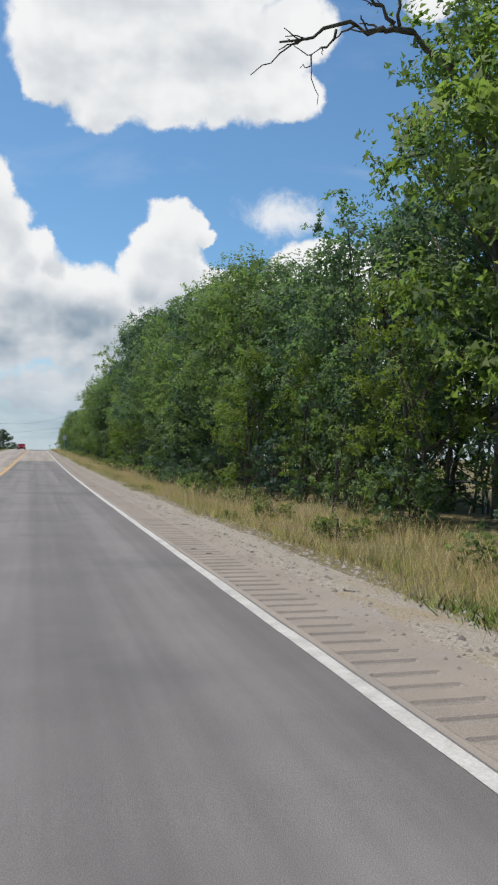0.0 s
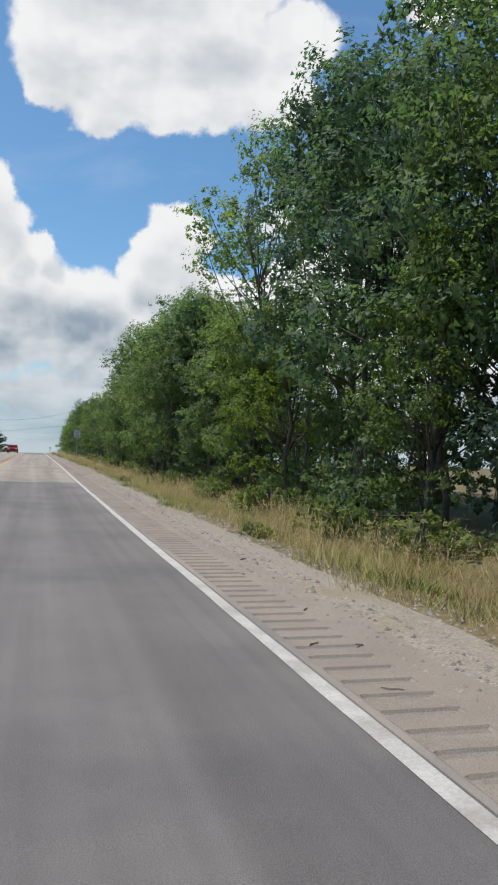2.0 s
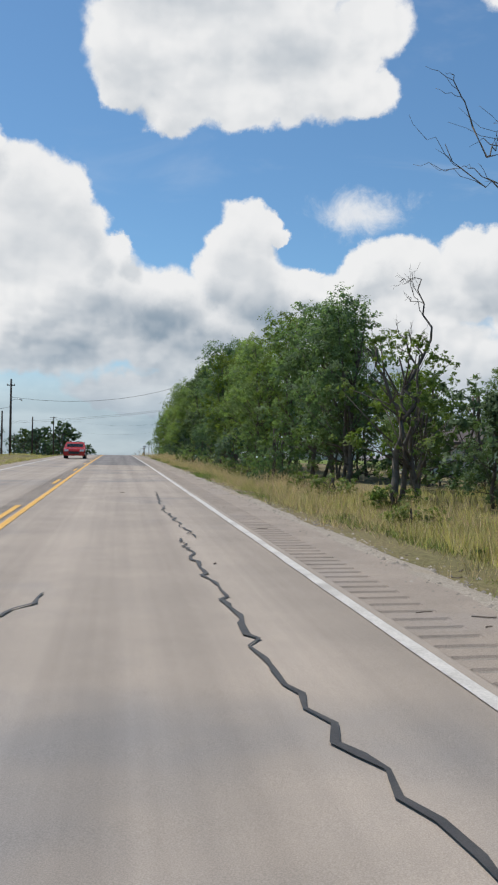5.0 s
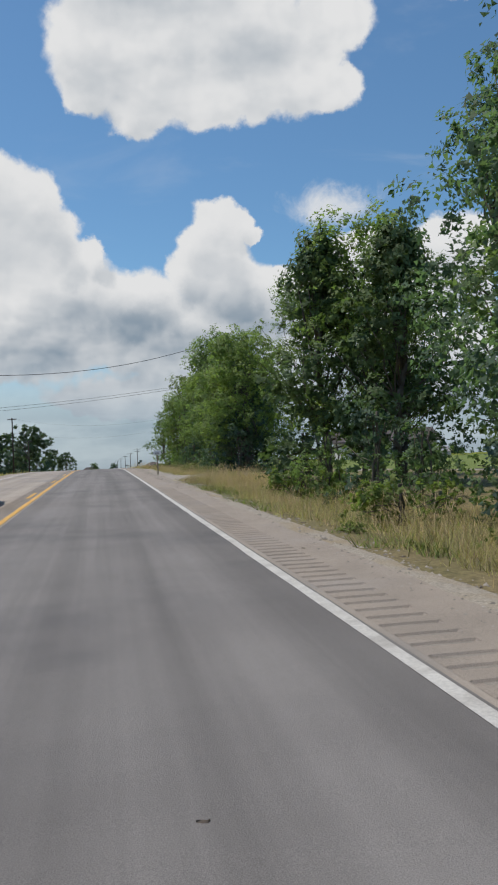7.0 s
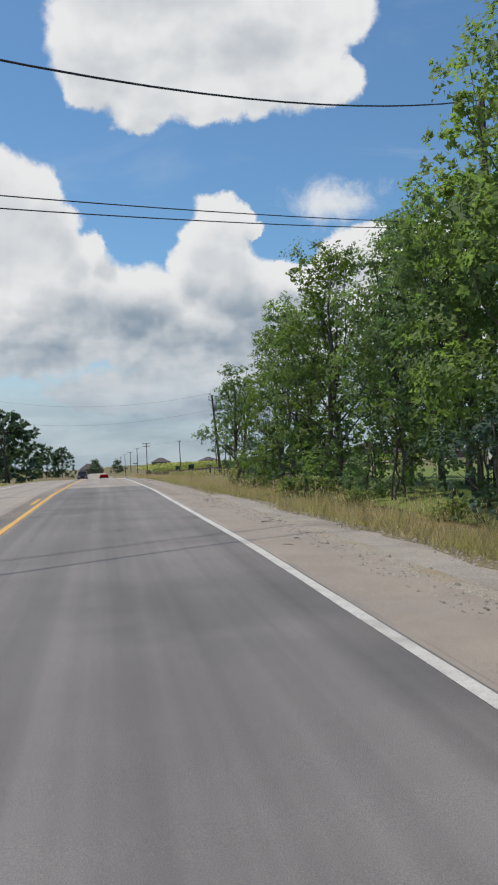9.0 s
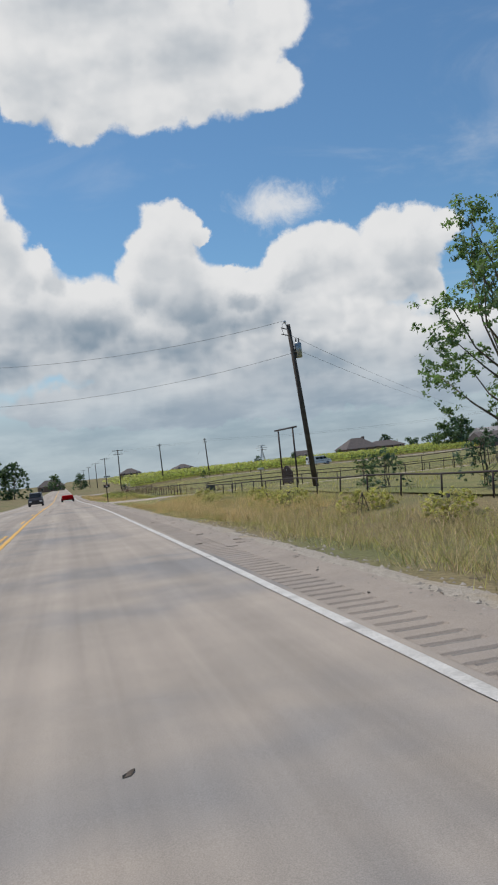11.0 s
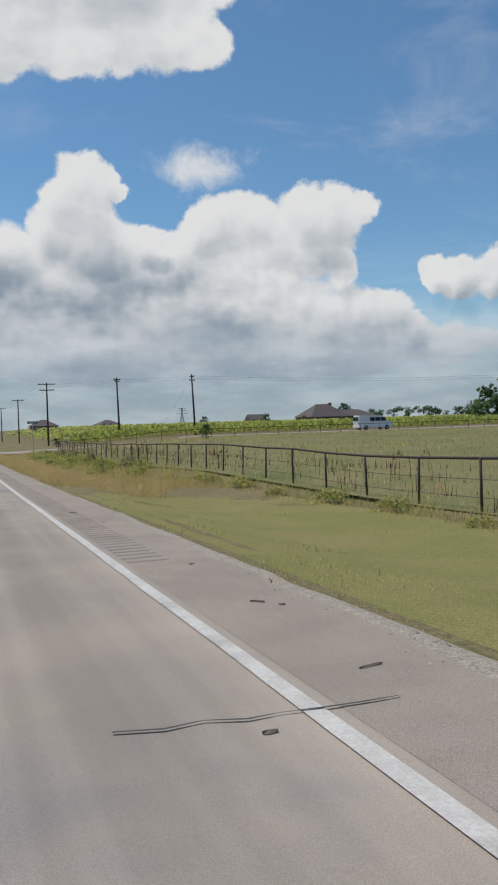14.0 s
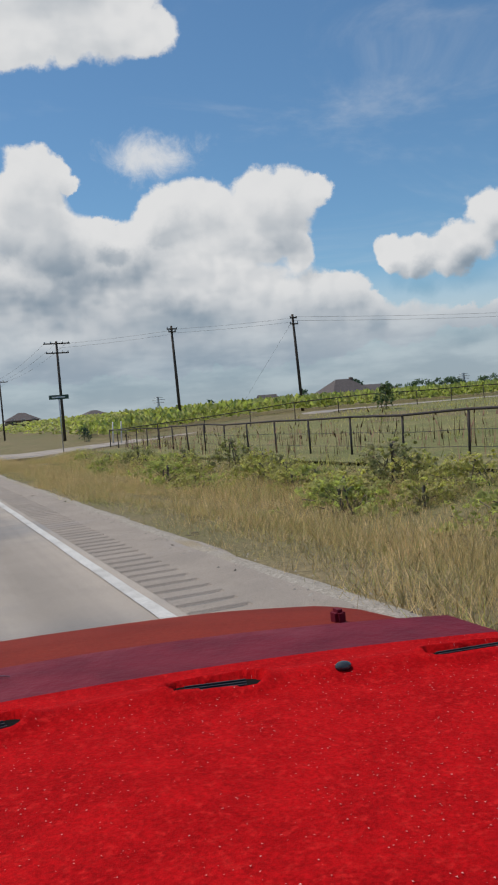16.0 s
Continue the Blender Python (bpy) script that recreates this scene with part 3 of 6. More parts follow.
def leaf_cloud(rng, centres, spread, count, size):
    """Leaves scattered round clump centres, facing outwards."""
    c = np.asarray(centres)[rng.integers(0, len(centres), count)]
    off = unit(rng.normal(size=(count, 3)))
    return leaves_at(rng, c + off * (rng.random((count, 1)) ** 0.45) * np.asarray(spread), off + (0, 0, 0.4), size)


def leaf_lobe(rng, centre, radius, count, size):
    """One lobe of a crown: tufts of leaves over its shell, more above than below."""
    tufts = max(4, int(count / 13))
    way = unit(rng.normal(size=(tufts, 3)) + (0, 0, 0.35))
    hub = np.asarray(centre) + way * radius * rng.uniform(0.5, 1.02, (tufts, 1)) * (1, 1, 0.82)
    pick = rng.integers(0, tufts, count)
    p = hub[pick] + rng.normal(size=(count, 3)) * radius * 0.1 * (1, 1, 0.8)
    return leaves_at(rng, p, way[pick] + (0, 0, 0.45), size)


def fast_mesh(name, v, f, material, parent=None, label="", flow=None):
    """A mesh of equal-sided faces straight from arrays."""
    data = bpy.data.meshes.new(name)
    n, k = f.shape
    data.vertices.add(len(v))
    data.vertices.foreach_set("co", np.ascontiguousarray(v, dtype=np.float32).ravel())
    data.loops.add(n * k)
    data.loops.foreach_set("vertex_index", np.ascontiguousarray(f, dtype=np.int32).ravel())
    data.polygons.add(n)
    data.polygons.foreach_set("loop_start", np.arange(0, n * k, k, dtype=np.int32))
    data.update(calc_edges=True)
    if flow is not None:
        data.normals_split_custom_set_from_vertices(flow.tolist())
    data.materials.append(material)
    ob = new(name, data)
    ob.parent = parent
    return tagged(ob, label)


def bough(verts, faces, rng, a, b, r0, r1, bend=0.12, n=4, sides=5):
    a, b = Vector(a), Vector(b)
    span = (b - a).length
    pts = [a.lerp(b, i / n) + Vector(rng.normal(size=3)) * bend * span * (0 < i < n) * 0.5 for i in range(n + 1)]
    tube(verts, faces, pts, [r0 + (r1 - r0) * i / n for i in range(n + 1)], sides)
    return pts


def tree(seed, high, wide, low, leaves, clumps, size, leaf=None, label="", category="tree", name="tree", clump=0.75, top=0.6, trunk=0.16, stems=1, bark=None):
    """A broadleaf tree: forked trunk and limbs, and a ragged crown of leaves round the limb ends."""
    rng = np.random.default_rng(seed)
    made = thing(name, Matrix.Identity(4), label, category)
    centres = []
    while len(centres) < clumps:
        u = rng.random() ** 0.8
        h = low + (high - low) * u
        reach = wide * math.sin(math.pi * min(1.0, (u * top + (1 - top) * 0.5 + 0.12))) ** 0.7 * (0.75 + 0.5 * rng.random())
        a = rng.random() * 2 * math.pi
        r = reach * math.sqrt(rng.uniform(0.15, 1.0))
        centres.append((r * math.cos(a), r * math.sin(a), h - clump * 0.5))
    lobes = rng.uniform(0.55, 1.25, (len(centres), 1)) * clump
    v, f = [], []
    total_v, total_f, flows, base = [], [], [], 0
    for c, s in zip(centres, lobes):
        n = int(leaves / len(centres) * (s[0] / clump) ** 2)
        lv, lf, ln = leaf_lobe(rng, c, s[0] * 1.1, max(n, 6), size)
        total_v.append(lv)
        total_f.append(lf + base)
        flows.append(ln)
        base += len(lv)
    fast_mesh("crown", np.concatenate(total_v), np.concatenate(total_f), leaf or LEAF, made, flow=np.concatenate(flows))
    for k in range(stems):
        lean = Vector(rng.normal(size=3)) * 0.05 * high
        foot = Vector((rng.normal() * 0.3 * (stems > 1), rng.normal() * 0.3 * (stems > 1), -0.15))
        spine = bough(v, f, rng, foot, (lean.x, lean.y, high * 0.86), trunk / stems ** 0.4, 0.03, 0.03, 7, 7)
        for i, c in enumerate(centres):
            if i % stems == k and i % 2 == 0:
                at = min(5.9, max(1.0, 7 * (c[2] / high) * rng.uniform(0.5, 0.92)))
                s = spine[int(at)].lerp(spine[int(at) + 1], at % 1)
                bough(v, f, rng, s, c, trunk * 0.3, 0.012, 0.16, 2, 3)
    shape("trunk", v, f, bark or BARK, made, smooth=True)
    return made


def stand(ob, x, y, turn=0.0, size=1.0, sink=0.05):
    m = Matrix.Translation((x, y, float(land_z(x, y)) - sink)) @ Matrix.Rotation(turn, 4, "Z") @ Matrix.Diagonal((size, size, size, 1))
    return m


def plant(kind, spots, seed, group):
    """Sets the first copy of a plant and then the rest."""
    r = random.Random(seed)
    for i, (x, y, s) in enumerate(spots):
        m = stand(kind, x, y, r.uniform(0, 6.28), s * r.uniform(0.93, 1.07))
        if i == 0:
            kind.matrix_basis = m
        else:
            copy_thing(kind, m @ Matrix.Diagonal((*(1 / v for v in kind.scale), 1)))
        if group:
            tagged(kind, group=group)


WOOD = "roadside wood"
oaks = [tree(11 + k, 13.5, 3.3, 4.2, 18000, 80, 0.155, LEAF, "tall broadleaf tree with a dense green crown in the wood", clump=1.2, stems=1 + k % 2) for k in range(3)]
elms = [tree(21 + k, 11.5, 2.9, 2.5, 17000, 68, 0.148, LEAF_LIT, "leafy green tree branching low at the wood's edge", clump=1.05, stems=2) for k in range(2)]
ash = tree(31, 9.0, 2.3, 1.0, 11000, 46, 0.115, LEAF_LIGHT, "fresh yellow-green young tree at the wood's edge", clump=0.8, stems=2)
juniper = tree(41, 8.5, 2.1, 0.5, 16000, 80, 0.145, LEAF_DARK, "dark bushy evergreen tree standing among the others", clump=0.75, top=0.85)
# Leaf tones are a step darker: the canopy's shade is put into the colour.
brush = [tree(51 + k, 3.0, 1.6, 0.2, 3000, 26, 0.12, (LEAF_DARK, LEAF)[k], ("underbrush at the wood's edge with shade in its dark green", "light green leafy shrub at the wood's edge")[k], "shrub", "shrub", clump=0.62, trunk=0.05, stems=3) for k in range(2)]

backs = [tree(101 + k, 13.0, 3.6, 2.0, 4200, 60, 0.24, LEAF, "tall green tree deeper in the wood", clump=1.35) for k in range(2)]
spreading = tree(74, 14.6, 5.2, 7.9, 21000, 72, 0.14, LEAF_LIT, "wide-spreading tree with boughs hanging over the verge", clump=1.15, trunk=0.13)
entrance = tree(73, 8.4, 3.0, 0.5, 26000, 92, 0.135, LEAF_LIT, "broad dark green tree beside the gravel entrance", clump=0.95)

r = random.Random(5)
spots = {0: [], 1: [], 2: [], 3: [], 4: [], 5: [], 6: [], 7: [], 8: [], 9: [], 10: [], 11: [], 12: []}


def scatter(y0, y1, gap, x0, x1, kinds, size=(0.85, 1.1)):
    y = y0
    while y < y1:
        spots[r.choice(kinds)].append((r.uniform(x0, x1), y + r.uniform(-0.3, 0.3) * gap, r.uniform(*size)))
        y += gap


FULL = (13.9, 14.1, 13.9, 11.9, 11.2, 9.4)
CANOPY = {-10: 12.0, 10: 11.6, 15: 12.0, 18: 11.8, 21: 9.6, 25: 9.0, 28: 9.4, 32: 10.3, 36: 11.2, 45: 12.2, 52: 12.6, 57: 12.8, 61: 12.0, 65: 13.0, 70: 14.0, 76: 14.8, 80: 8.0, 86: 8.2, 90: 10.5, 94: 11.5, 98: 12.0, 103: 10.8, 108: 10.0, 124: 7.5,
          157: 9.0, 165: 9.4, 172: 8.8, 180: 8.4, 186: 9.4, 190: 10.4, 197: 10.2, 201: 9.6, 228: 8.4, 234: 9.5, 238: 10.5, 243: 10.5, 246: 9.0, 252: 9.0, 263: 8.0}


def row(y0, y1, gap, x0, x1, kinds, share=(0.88, 1.02)):
    """Trees along the wood's edge that reach up to the canopy's height."""
    y = y0
    while y < y1:
        kind, yy = r.choice(kinds), y + r.uniform(-0.3, 0.3) * gap
        spots[kind].append((r.uniform(x0, x1), yy, float(np.interp(yy, list(CANOPY), list(CANOPY.values()))) * r.uniform(*share) / FULL[kind]))
        y += gap


# the tall wood
row(-6, 21, 2.9, 9.3, 10.8, (0, 1, 3, 2, 4))
row(21, 34, 2.7, 9.3, 10.8, (3, 4, 0, 3))
row(34, 56, 3.0, 8.8, 10.4, (0, 3, 4, 1, 2))
row(57, 75, 2.7, 9.3, 10.4, (0, 1, 2))
row(80, 88, 2.7, 8.4, 9.8, (3, 4, 5))
row(89, 105, 2.6, 8.3, 9.8, (3, 4, 3, 4))
row(91, 98, 2.8, 7.1, 7.6, (3, 4), (0.74, 0.82))
scatter(-6, 104, 4.0, 10.2, 11.8, (7,), (1.0, 1.4))
spots[12] += [(10.1, 79.3, 0.94)]
spots[3] += [(7.9, 112.3, 0.94), (10.0, 107.0, 0.88)]
spots[4] += [(8.6, 107.0, 0.88), (8.7, 116.0, 0.8), (6.5, 111.0, 0.62)]
spots[0] += [(10.8, 105.5, 0.85), (11.2, 112.0, 0.8), (10.2, 110.5, 0.82)]
spots[3] += [(8.3, 131.4, 0.82)]
spots[7] += [(11.0, 149, 1.3), (12.0, 154, 1.4), (10.0, 158, 1.2), (13.0, 160, 1.5)]
spots[5] += [(9.6, 150.0, 0.46), (11.0, 154.5, 0.5), (11.6, 146.5, 0.42), (9.4, 158.5, 0.46), (13.5, 151, 0.52), (7.9, 127.2, 0.58), (9.3, 123.5, 0.58), (8.6, 119.5, 0.55)]
scatter(-4, 21, 4.6, 12.5, 15, (9, 10), (0.72, 0.8))
scatter(22, 36, 4.6, 12.5, 15, (9, 10), (0.58, 0.66))
scatter(37, 62, 4.6, 12.5, 15, (9, 10), (0.72, 0.82))
scatter(63, 72, 4.6, 12.5, 15, (9, 10), (0.75, 0.85))
scatter(76, 81, 4.6, 13, 15, (9, 10), (0.42, 0.5))
scatter(82, 114, 4.6, 12.5, 15, (9, 10), (0.58, 0.66))
scatter(-2, 80, 16.0, 18, 23, (9, 10), (0.7, 0.85))
spots[9] += [(12.2, 131.0, 0.52), (11.8, 127.0, 0.5), (12.6, 135.5, 0.48)]
scatter(-6, 46, 2.4, 7.8, 9.2, (7, 7, 8), (0.6, 1.0))
scatter(46, 110, 2.4, 7.9, 9.4, (7, 7, 8), (0.8, 1.15))
scatter(0, 108, 8, 8.0, 9.0, (5, 6), (0.55, 0.8))
# thinner growth past it, a clearing, then a thicket
scatter(116, 124, 4.0, 10, 12, (3, 4, 5), (0.4, 0.5))
scatter(108, 124, 3.5, 8.2, 9.5, (7, 8), (0.9, 1.2))
scatter(112, 165, 7.0, 22, 30, (9, 10), (0.45, 0.62))
row(158, 186, 3.0, 8.0, 9.6, (3, 4, 5, 3))
row(186, 192, 2.4, 8.4, 9.6, (3, 4))
scatter(164, 203, 5.5, 11, 14, (9, 10), (0.5, 0.62))
scatter(161, 204, 3.2, 7.0, 8.2, (7, 8), (0.7, 1.0))
spots[3] += [(9.6, 132.8, 0.58), (10.8, 131.0, 0.56)]
spots[4] += [(9.6, 127.0, 0.64), (8.9, 134.6, 0.6)]
spots[6] += [(9.9, 130.0, 0.7)]
spots[8] += [(8.4, 131.0, 0.7), (8.6, 128.0, 0.75), (8.2, 134.0, 0.5)]
spots[7] += [(8.6, 125.0, 1.0)]
# beside the gravel entrance and up to the open fields
row(228, 252, 2.8, 9.3, 10.4, (3, 4))
row(253, 263, 3.0, 8.0, 9.4, (4, 5))
scatter(229, 260, 5.0, 11, 13.5, (9, 10), (0.55, 0.65))
scatter(226, 264, 3.2, 7.4, 8.3, (7, 8), (0.7, 0.95))
scatter(263, 280, 4.5, 9.5, 11.5, (7, 8), (0.7, 0.95))
spots[6] += [(8.8, 143.0, 0.36), (8.2, 203.5, 1.16), (9.8, 200.4, 1.08), (9.0, 224.6, 0.85)]
spots[7] += [(12.5, 297, 0.6), (12.0, 304, 0.6), (13.2, 309, 0.5)]
spots[8] += [(10.4, 284.0, 0.7), (11.5, 287.0, 0.6)]
spots[11] += [(8.8, 223.4, 1.0)]
spots[8] += [(6.7 + 0.3 * math.sin(k * 2.1), 35.0 + 2.1 * k, 0.42 + 0.1 * math.sin(k * 1.3)) for k in range(8)]
spots[7] += [(7.9, 221.2, 0.95), (8.5, 222.0, 1.2), (8.0, 224.0, 1.2)]
# across the road: a low hedge and a pair of small trees
spots[3] += [(-29.0, 215, 0.4), (-33.0, 212, 0.42)]
spots[7] += [(-15.0 - 2.2 * k, 246 - 4.0 * k, 1.0 + 0.14 * (k % 3)) for k in range(9)]
spots[7] += [(8.3, 124.2, 1.1), (7.9, 129.3, 0.9), (8.5, 133.2, 1.1), (9.2, 126.6, 1.2), (9.6, 137.0, 1.1), (10.2, 141.0, 1.3)]
spots[6] += [(10.4, 143.5, 0.43), (11.6, 146.0, 0.47)]
spots[12] += [(9.2, 207.6, 0.58)]
spots[4] += [(9.9, 203.0, 0.84)]
spots[2] += [(12.4, 209.5, 0.6)]
for k, kind in enumerate((*oaks, *elms, ash, juniper, *brush, *backs, entrance, spreading)):
    plant(kind, spots[k], 60 + k, WOOD)


def bare_tree(name, limbs, label, seed, radius):
    """A dead tree or limb: branching bare wood."""
    rng = np.random.default_rng(seed)
    v, f = [], []

    def fork(a, b, r0, deep):
        pts = bough(v, f, rng, a, b, r0, r0 * 0.45, 0.10, 5, 6)
        if deep:
            for _ in range(4):
                i = rng.integers(2, 6)
                d = (Vector(b) - Vector(a)) * rng.uniform(0.22, 0.4)
                d = d + Vector(rng.normal(size=3)) * d.length * 0.65
                fork(pts[i], pts[i] + d, r0 * 0.42, deep - 1)

    for a, b, r0, deep in limbs:
        fork(a, b, r0, deep)
    ob = shape(name, v, f, DEAD_WOOD, None, smooth=True)
    return tagged(ob, label, "dead tree")


def on_land(x, y, z=0.0):
    return (x, y, float(land_z(x, y)) + z)


bare_tree("dead_tree", [(on_land(10.9, 16.2, -0.1), (9.3, 15.2, 6.2), 0.2, 0), ((9.3, 15.2, 6.1), (8.43, 14.6, 8.9), 0.16, 0), ((8.43, 14.6, 8.85), (7.0, 14.5, 9.92), 0.1, 0), ((7.0, 14.5, 9.9), (5.8, 14.6, 9.92), 0.07, 1),
                       ((5.8, 14.6, 9.9), (4.25, 14.6, 9.33), 0.045, 1), ((5.4, 14.6, 9.75), (4.83, 14.4, 8.86), 0.03, 1), ((6.6, 14.5, 10.0), (5.8, 14.4, 10.6), 0.045, 1), ((6.7, 14.5, 9.98), (6.5, 14.3, 10.9), 0.04, 0), ((8.6, 14.7, 8.6), (8.4, 14.5, 10.3), 0.07, 1)],
          "bare dead tree with one long limb reaching over the verge", 3, 0.2)
bare_tree("dead_tree", [(on_land(7.4, 146.0, -0.1), on_land(7.6, 146.2, 2.4), 0.13, 0), (on_land(7.6, 146.2, 2.3), on_land(6.8, 146.0, 4.4), 0.07, 3), (on_land(7.6, 146.2, 2.3), on_land(8.7, 146.8, 4.6), 0.08, 3)],
          "half-dead small tree with thin bare branches", 7, 0.13)
bare_tree("dead_tree", [(on_land(8.2, 135.0, -0.1), on_land(7.8, 135.2, 3.0), 0.14, 0), (on_land(7.8, 135.2, 2.9), on_land(5.7, 135.5, 4.9), 0.07, 3), (on_land(7.8, 135.2, 2.9), on_land(7.2, 136, 5.6), 0.08, 3)],
          "half-dead tree with grey bare branches over the verge", 9, 0.14)
sparse = tree(71, 6.5, 2.4, 2.0, 3500, 40, 0.12, LEAF_LIGHT, "thin sparse tree with few light green leaves", clump=0.5, stems=2)
plant(sparse, [(7.6, 146.4, 0.8), (10.5, 152, 0.8), (9.0, 157, 0.85)], 4, WOOD)
gate_tree = tree(72, 8.0, 2.0, 2.2, 11000, 60, 0.105, LEAF, "airy roadside tree standing alone before open fields", clump=0.6)
plant(gate_tree, [(12.3, 295.0, 1.02), (7.5, 270.0, 0.8)], 5, "")

# far trees: across the road, on the skyline and round the farmhouses
far_tree = tree(81, 9.0, 4.0, 0.3, 5500, 60, 0.42, LEAF_DARK, "distant round dark green tree", clump=1.2)
far_oak = tree(82, 8.5, 3.8, 0.4, 5500, 60, 0.42, LEAF, "distant broad green tree in the fields", clump=1.2)
plant(far_tree, [(-15.8, 368, 1.36), (-21.5, 372, 1.3), (-28, 380, 1.2), (-13.8, 515, 1.15), (-19.5, 520, 1.2), (-26, 512, 1.4), (-33, 520, 1.35), (-30, 400, 1.0), (-20, 330, 0.9), (-55, 240, 0.7), (-24, 420, 0.8), (180, 700, 1.0)], 6, "distant trees")
plant(far_oak, [(117, 495, 1.15), (121, 500, 1.0), (114, 499, 0.95), (112, 440, 0.9), (84, 560, 0.4), (127, 630, 0.36), (188, 655, 0.42), (230, 668, 0.5), (215, 640, 0.9), (260, 600, 0.9), (300, 560, 1.0), (-22, 262, 0.5), (-60, 300, 0.8), (90, 640, 0.4), (8, 640, 0.8), (-4, 700, 1.0)], 7, "distant trees")


def woods_line(name, pts, high, seed, label):
    """A far belt of trees: leafy clumps in one mesh."""
    rng = np.random.default_rng(seed)
    centres = []
    for (xa, ya), (xb, yb) in zip(pts, pts[1:]):
        n = int(math.hypot(xb - xa, yb - ya) / 2.2)
        for i in range(n):
            f = rng.random()
            x, y = xa + (xb - xa) * f, ya + (yb - ya) * f
            top = high * (0.55 + 0.5 * abs(noise.noise((x * 0.03, y * 0.03, seed))) + 0.25 * rng.random())
            for _ in range(3):
                centres.append((x + rng.normal() * 2, y + rng.normal() * 2, float(land_z(x, y)) + top * rng.random() ** 0.6))
    v, f, flow = leaf_cloud(rng, centres, (1.7, 1.7, 1.4), len(centres) * 40, 0.9)
    tagged(fast_mesh(name, v, f, LEAF_DARK, flow=flow), label, "woods", kind="stuff")


woods_line("far_woods", [(-60, 420), (-140, 520), (-320, 600)], 7, 3, "far belt of trees across the road")
woods_line("far_woods", [(180, 690), (330, 640), (420, 520)], 6, 4, "low belt of trees behind the farmhouses")
woods_line("far_woods", [(-26, -20), (-30, 60), (-34, 120)], 6, 5, "hedge of low trees across the road")


def blades(name, n, area, tall, material, label, seed, width=0.009, tuft=1, keep=None, droop=0.35, heads=0.0):
    """Grass standing in tufts on the land, one pointed blade each; some end in a seed head."""
    rng = np.random.default_rng(seed)
    x0, x1, y0, y1 = area
    m = n // tuft
    bx, by = rng.uniform(x0, x1, m), rng.uniform(y0, y1, m)
    if keep is not None:
        ok = keep(bx, by, rng)
        bx, by = bx[ok], by[ok]
    m = len(bx)
    size = rng.uniform(0.55, 1.15, m) * (0.73 + 0.45 * np.sin(by * 0.9 + 3 * np.sin(by * 0.21)) * np.sin(bx * 1.7 + by * 0.13))
    bx, by, size = (np.repeat(a, tuft) for a in (bx, by, size))
    n = len(bx)
    bx, by = bx + rng.normal(size=n) * 0.11 * (tuft > 1), by + rng.normal(size=n) * 0.11 * (tuft > 1)
    h = tall * size * rng.uniform(0.4, 1.1, n)
    z = land_z(bx, by) - 0.02
    a, b = rng.uniform(0, 2 * np.pi, (2, n))
    lean = h * droop * rng.uniform(0.3, 1.6, n)
    wx, wy = np.cos(b) * width / 2, np.sin(b) * width / 2
    tx, ty, tz = bx + np.cos(a) * lean, by + np.sin(a) * lean, z + h
    v = np.stack([np.stack(q, 1) for q in ((bx - wx, by - wy, z), (bx + wx, by + wy, z), (tx, ty, tz))], 1).reshape(-1, 3)
    if heads:
        k = rng.random(n) < heads * (h > tall * 0.55)
        px, py, pz, q = tx[k], ty[k], tz[k], h[k] * 0.16
        ex, ey = np.cos(b[k]) * width * 0.9, np.sin(b[k]) * width * 0.9
        w = np.stack([np.stack(c, 1) for c in ((px - ex, py - ey, pz - q), (px + ex, py + ey, pz - q), (px + np.cos(a[k]) * q * 0.5, py + np.sin(a[k]) * q * 0.5, pz + q * 0.5))], 1).reshape(-1, 3)
        v = np.concatenate([v, w])
    ob = fast_mesh(name, v, np.arange(len(v)).reshape(-1, 3), material)
    ob.data.normals_split_custom_set_from_vertices(unit(np.tile((0.0, -0.15, 1.0), (len(v), 1))).tolist())
    tagged(ob, label, "grass", kind="stuff")


def off_drive(x, y, rng):
    ok = ~((y > 333.5) & (y < 344.5)) & ~((y > 212 + 0.4 * np.sin(3 * x)) & (y < 219) & (x < 9.0)) & ~((y > 443) & (y < 455))
    mown = (y > 343) & (y < 371 + 2 * np.sin(x * 2)) & (x < 8.4) | (y > 323 + 1.5 * np.sin(x)) & (y < 334) & (x < 6.2)
    return ok & ~mown & (rng.random(len(x)) < 0.8 + 0.3 * np.sin(y * 0.37 + 2 * np.sin(x)))


def edge_only(x, y, rng):
    ragged = 3.45 - 0.35 * (y > 300) + 0.9 * ((y > 203) & (y < 219)) + 0.35 * ((y >= 219) & (y < 249)) + 0.35 * np.sin(y * 0.8) * np.sin(y * 0.29) + 0.2 * np.sin(y * 2.3)
    return off_drive(x, y, rng) & (rng.random(len(x)) < np.clip((x - ragged) / 0.5, 0.01, 1))


blades("dry_grass", 150000, (3.2, 7.6, -3, 300), 0.7, STRAW, "tall dry straw-coloured grass along the verge", 1, 0.007, 7, edge_only, 0.6, 0.25)
blades("green_grass", 230000, (3.3, 8.2, -3, 300), 0.46, GREEN, "green grass mixed into the dry verge", 2, 0.0075, 6, edge_only, 0.7)
blades("dry_grass", 340000, (2.95, 8.2, 296, 445), 0.45, DRY, "tall dry grass between the road and the fence", 3, 0.0052, 8, edge_only, 0.75, 0.25)
blades("green_grass", 60000, (6.2, 9.8, 296, 445), 0.5, GREEN, "tall green weeds and grass along the fence", 24, 0.009, 6, off_drive, 0.6)
blades("green_grass", 90000, (3.2, 8, 296, 445), 0.3, GREEN, "green grass between the road and the pipe fence", 4, 0.0065, 6, off_drive, 0.6)
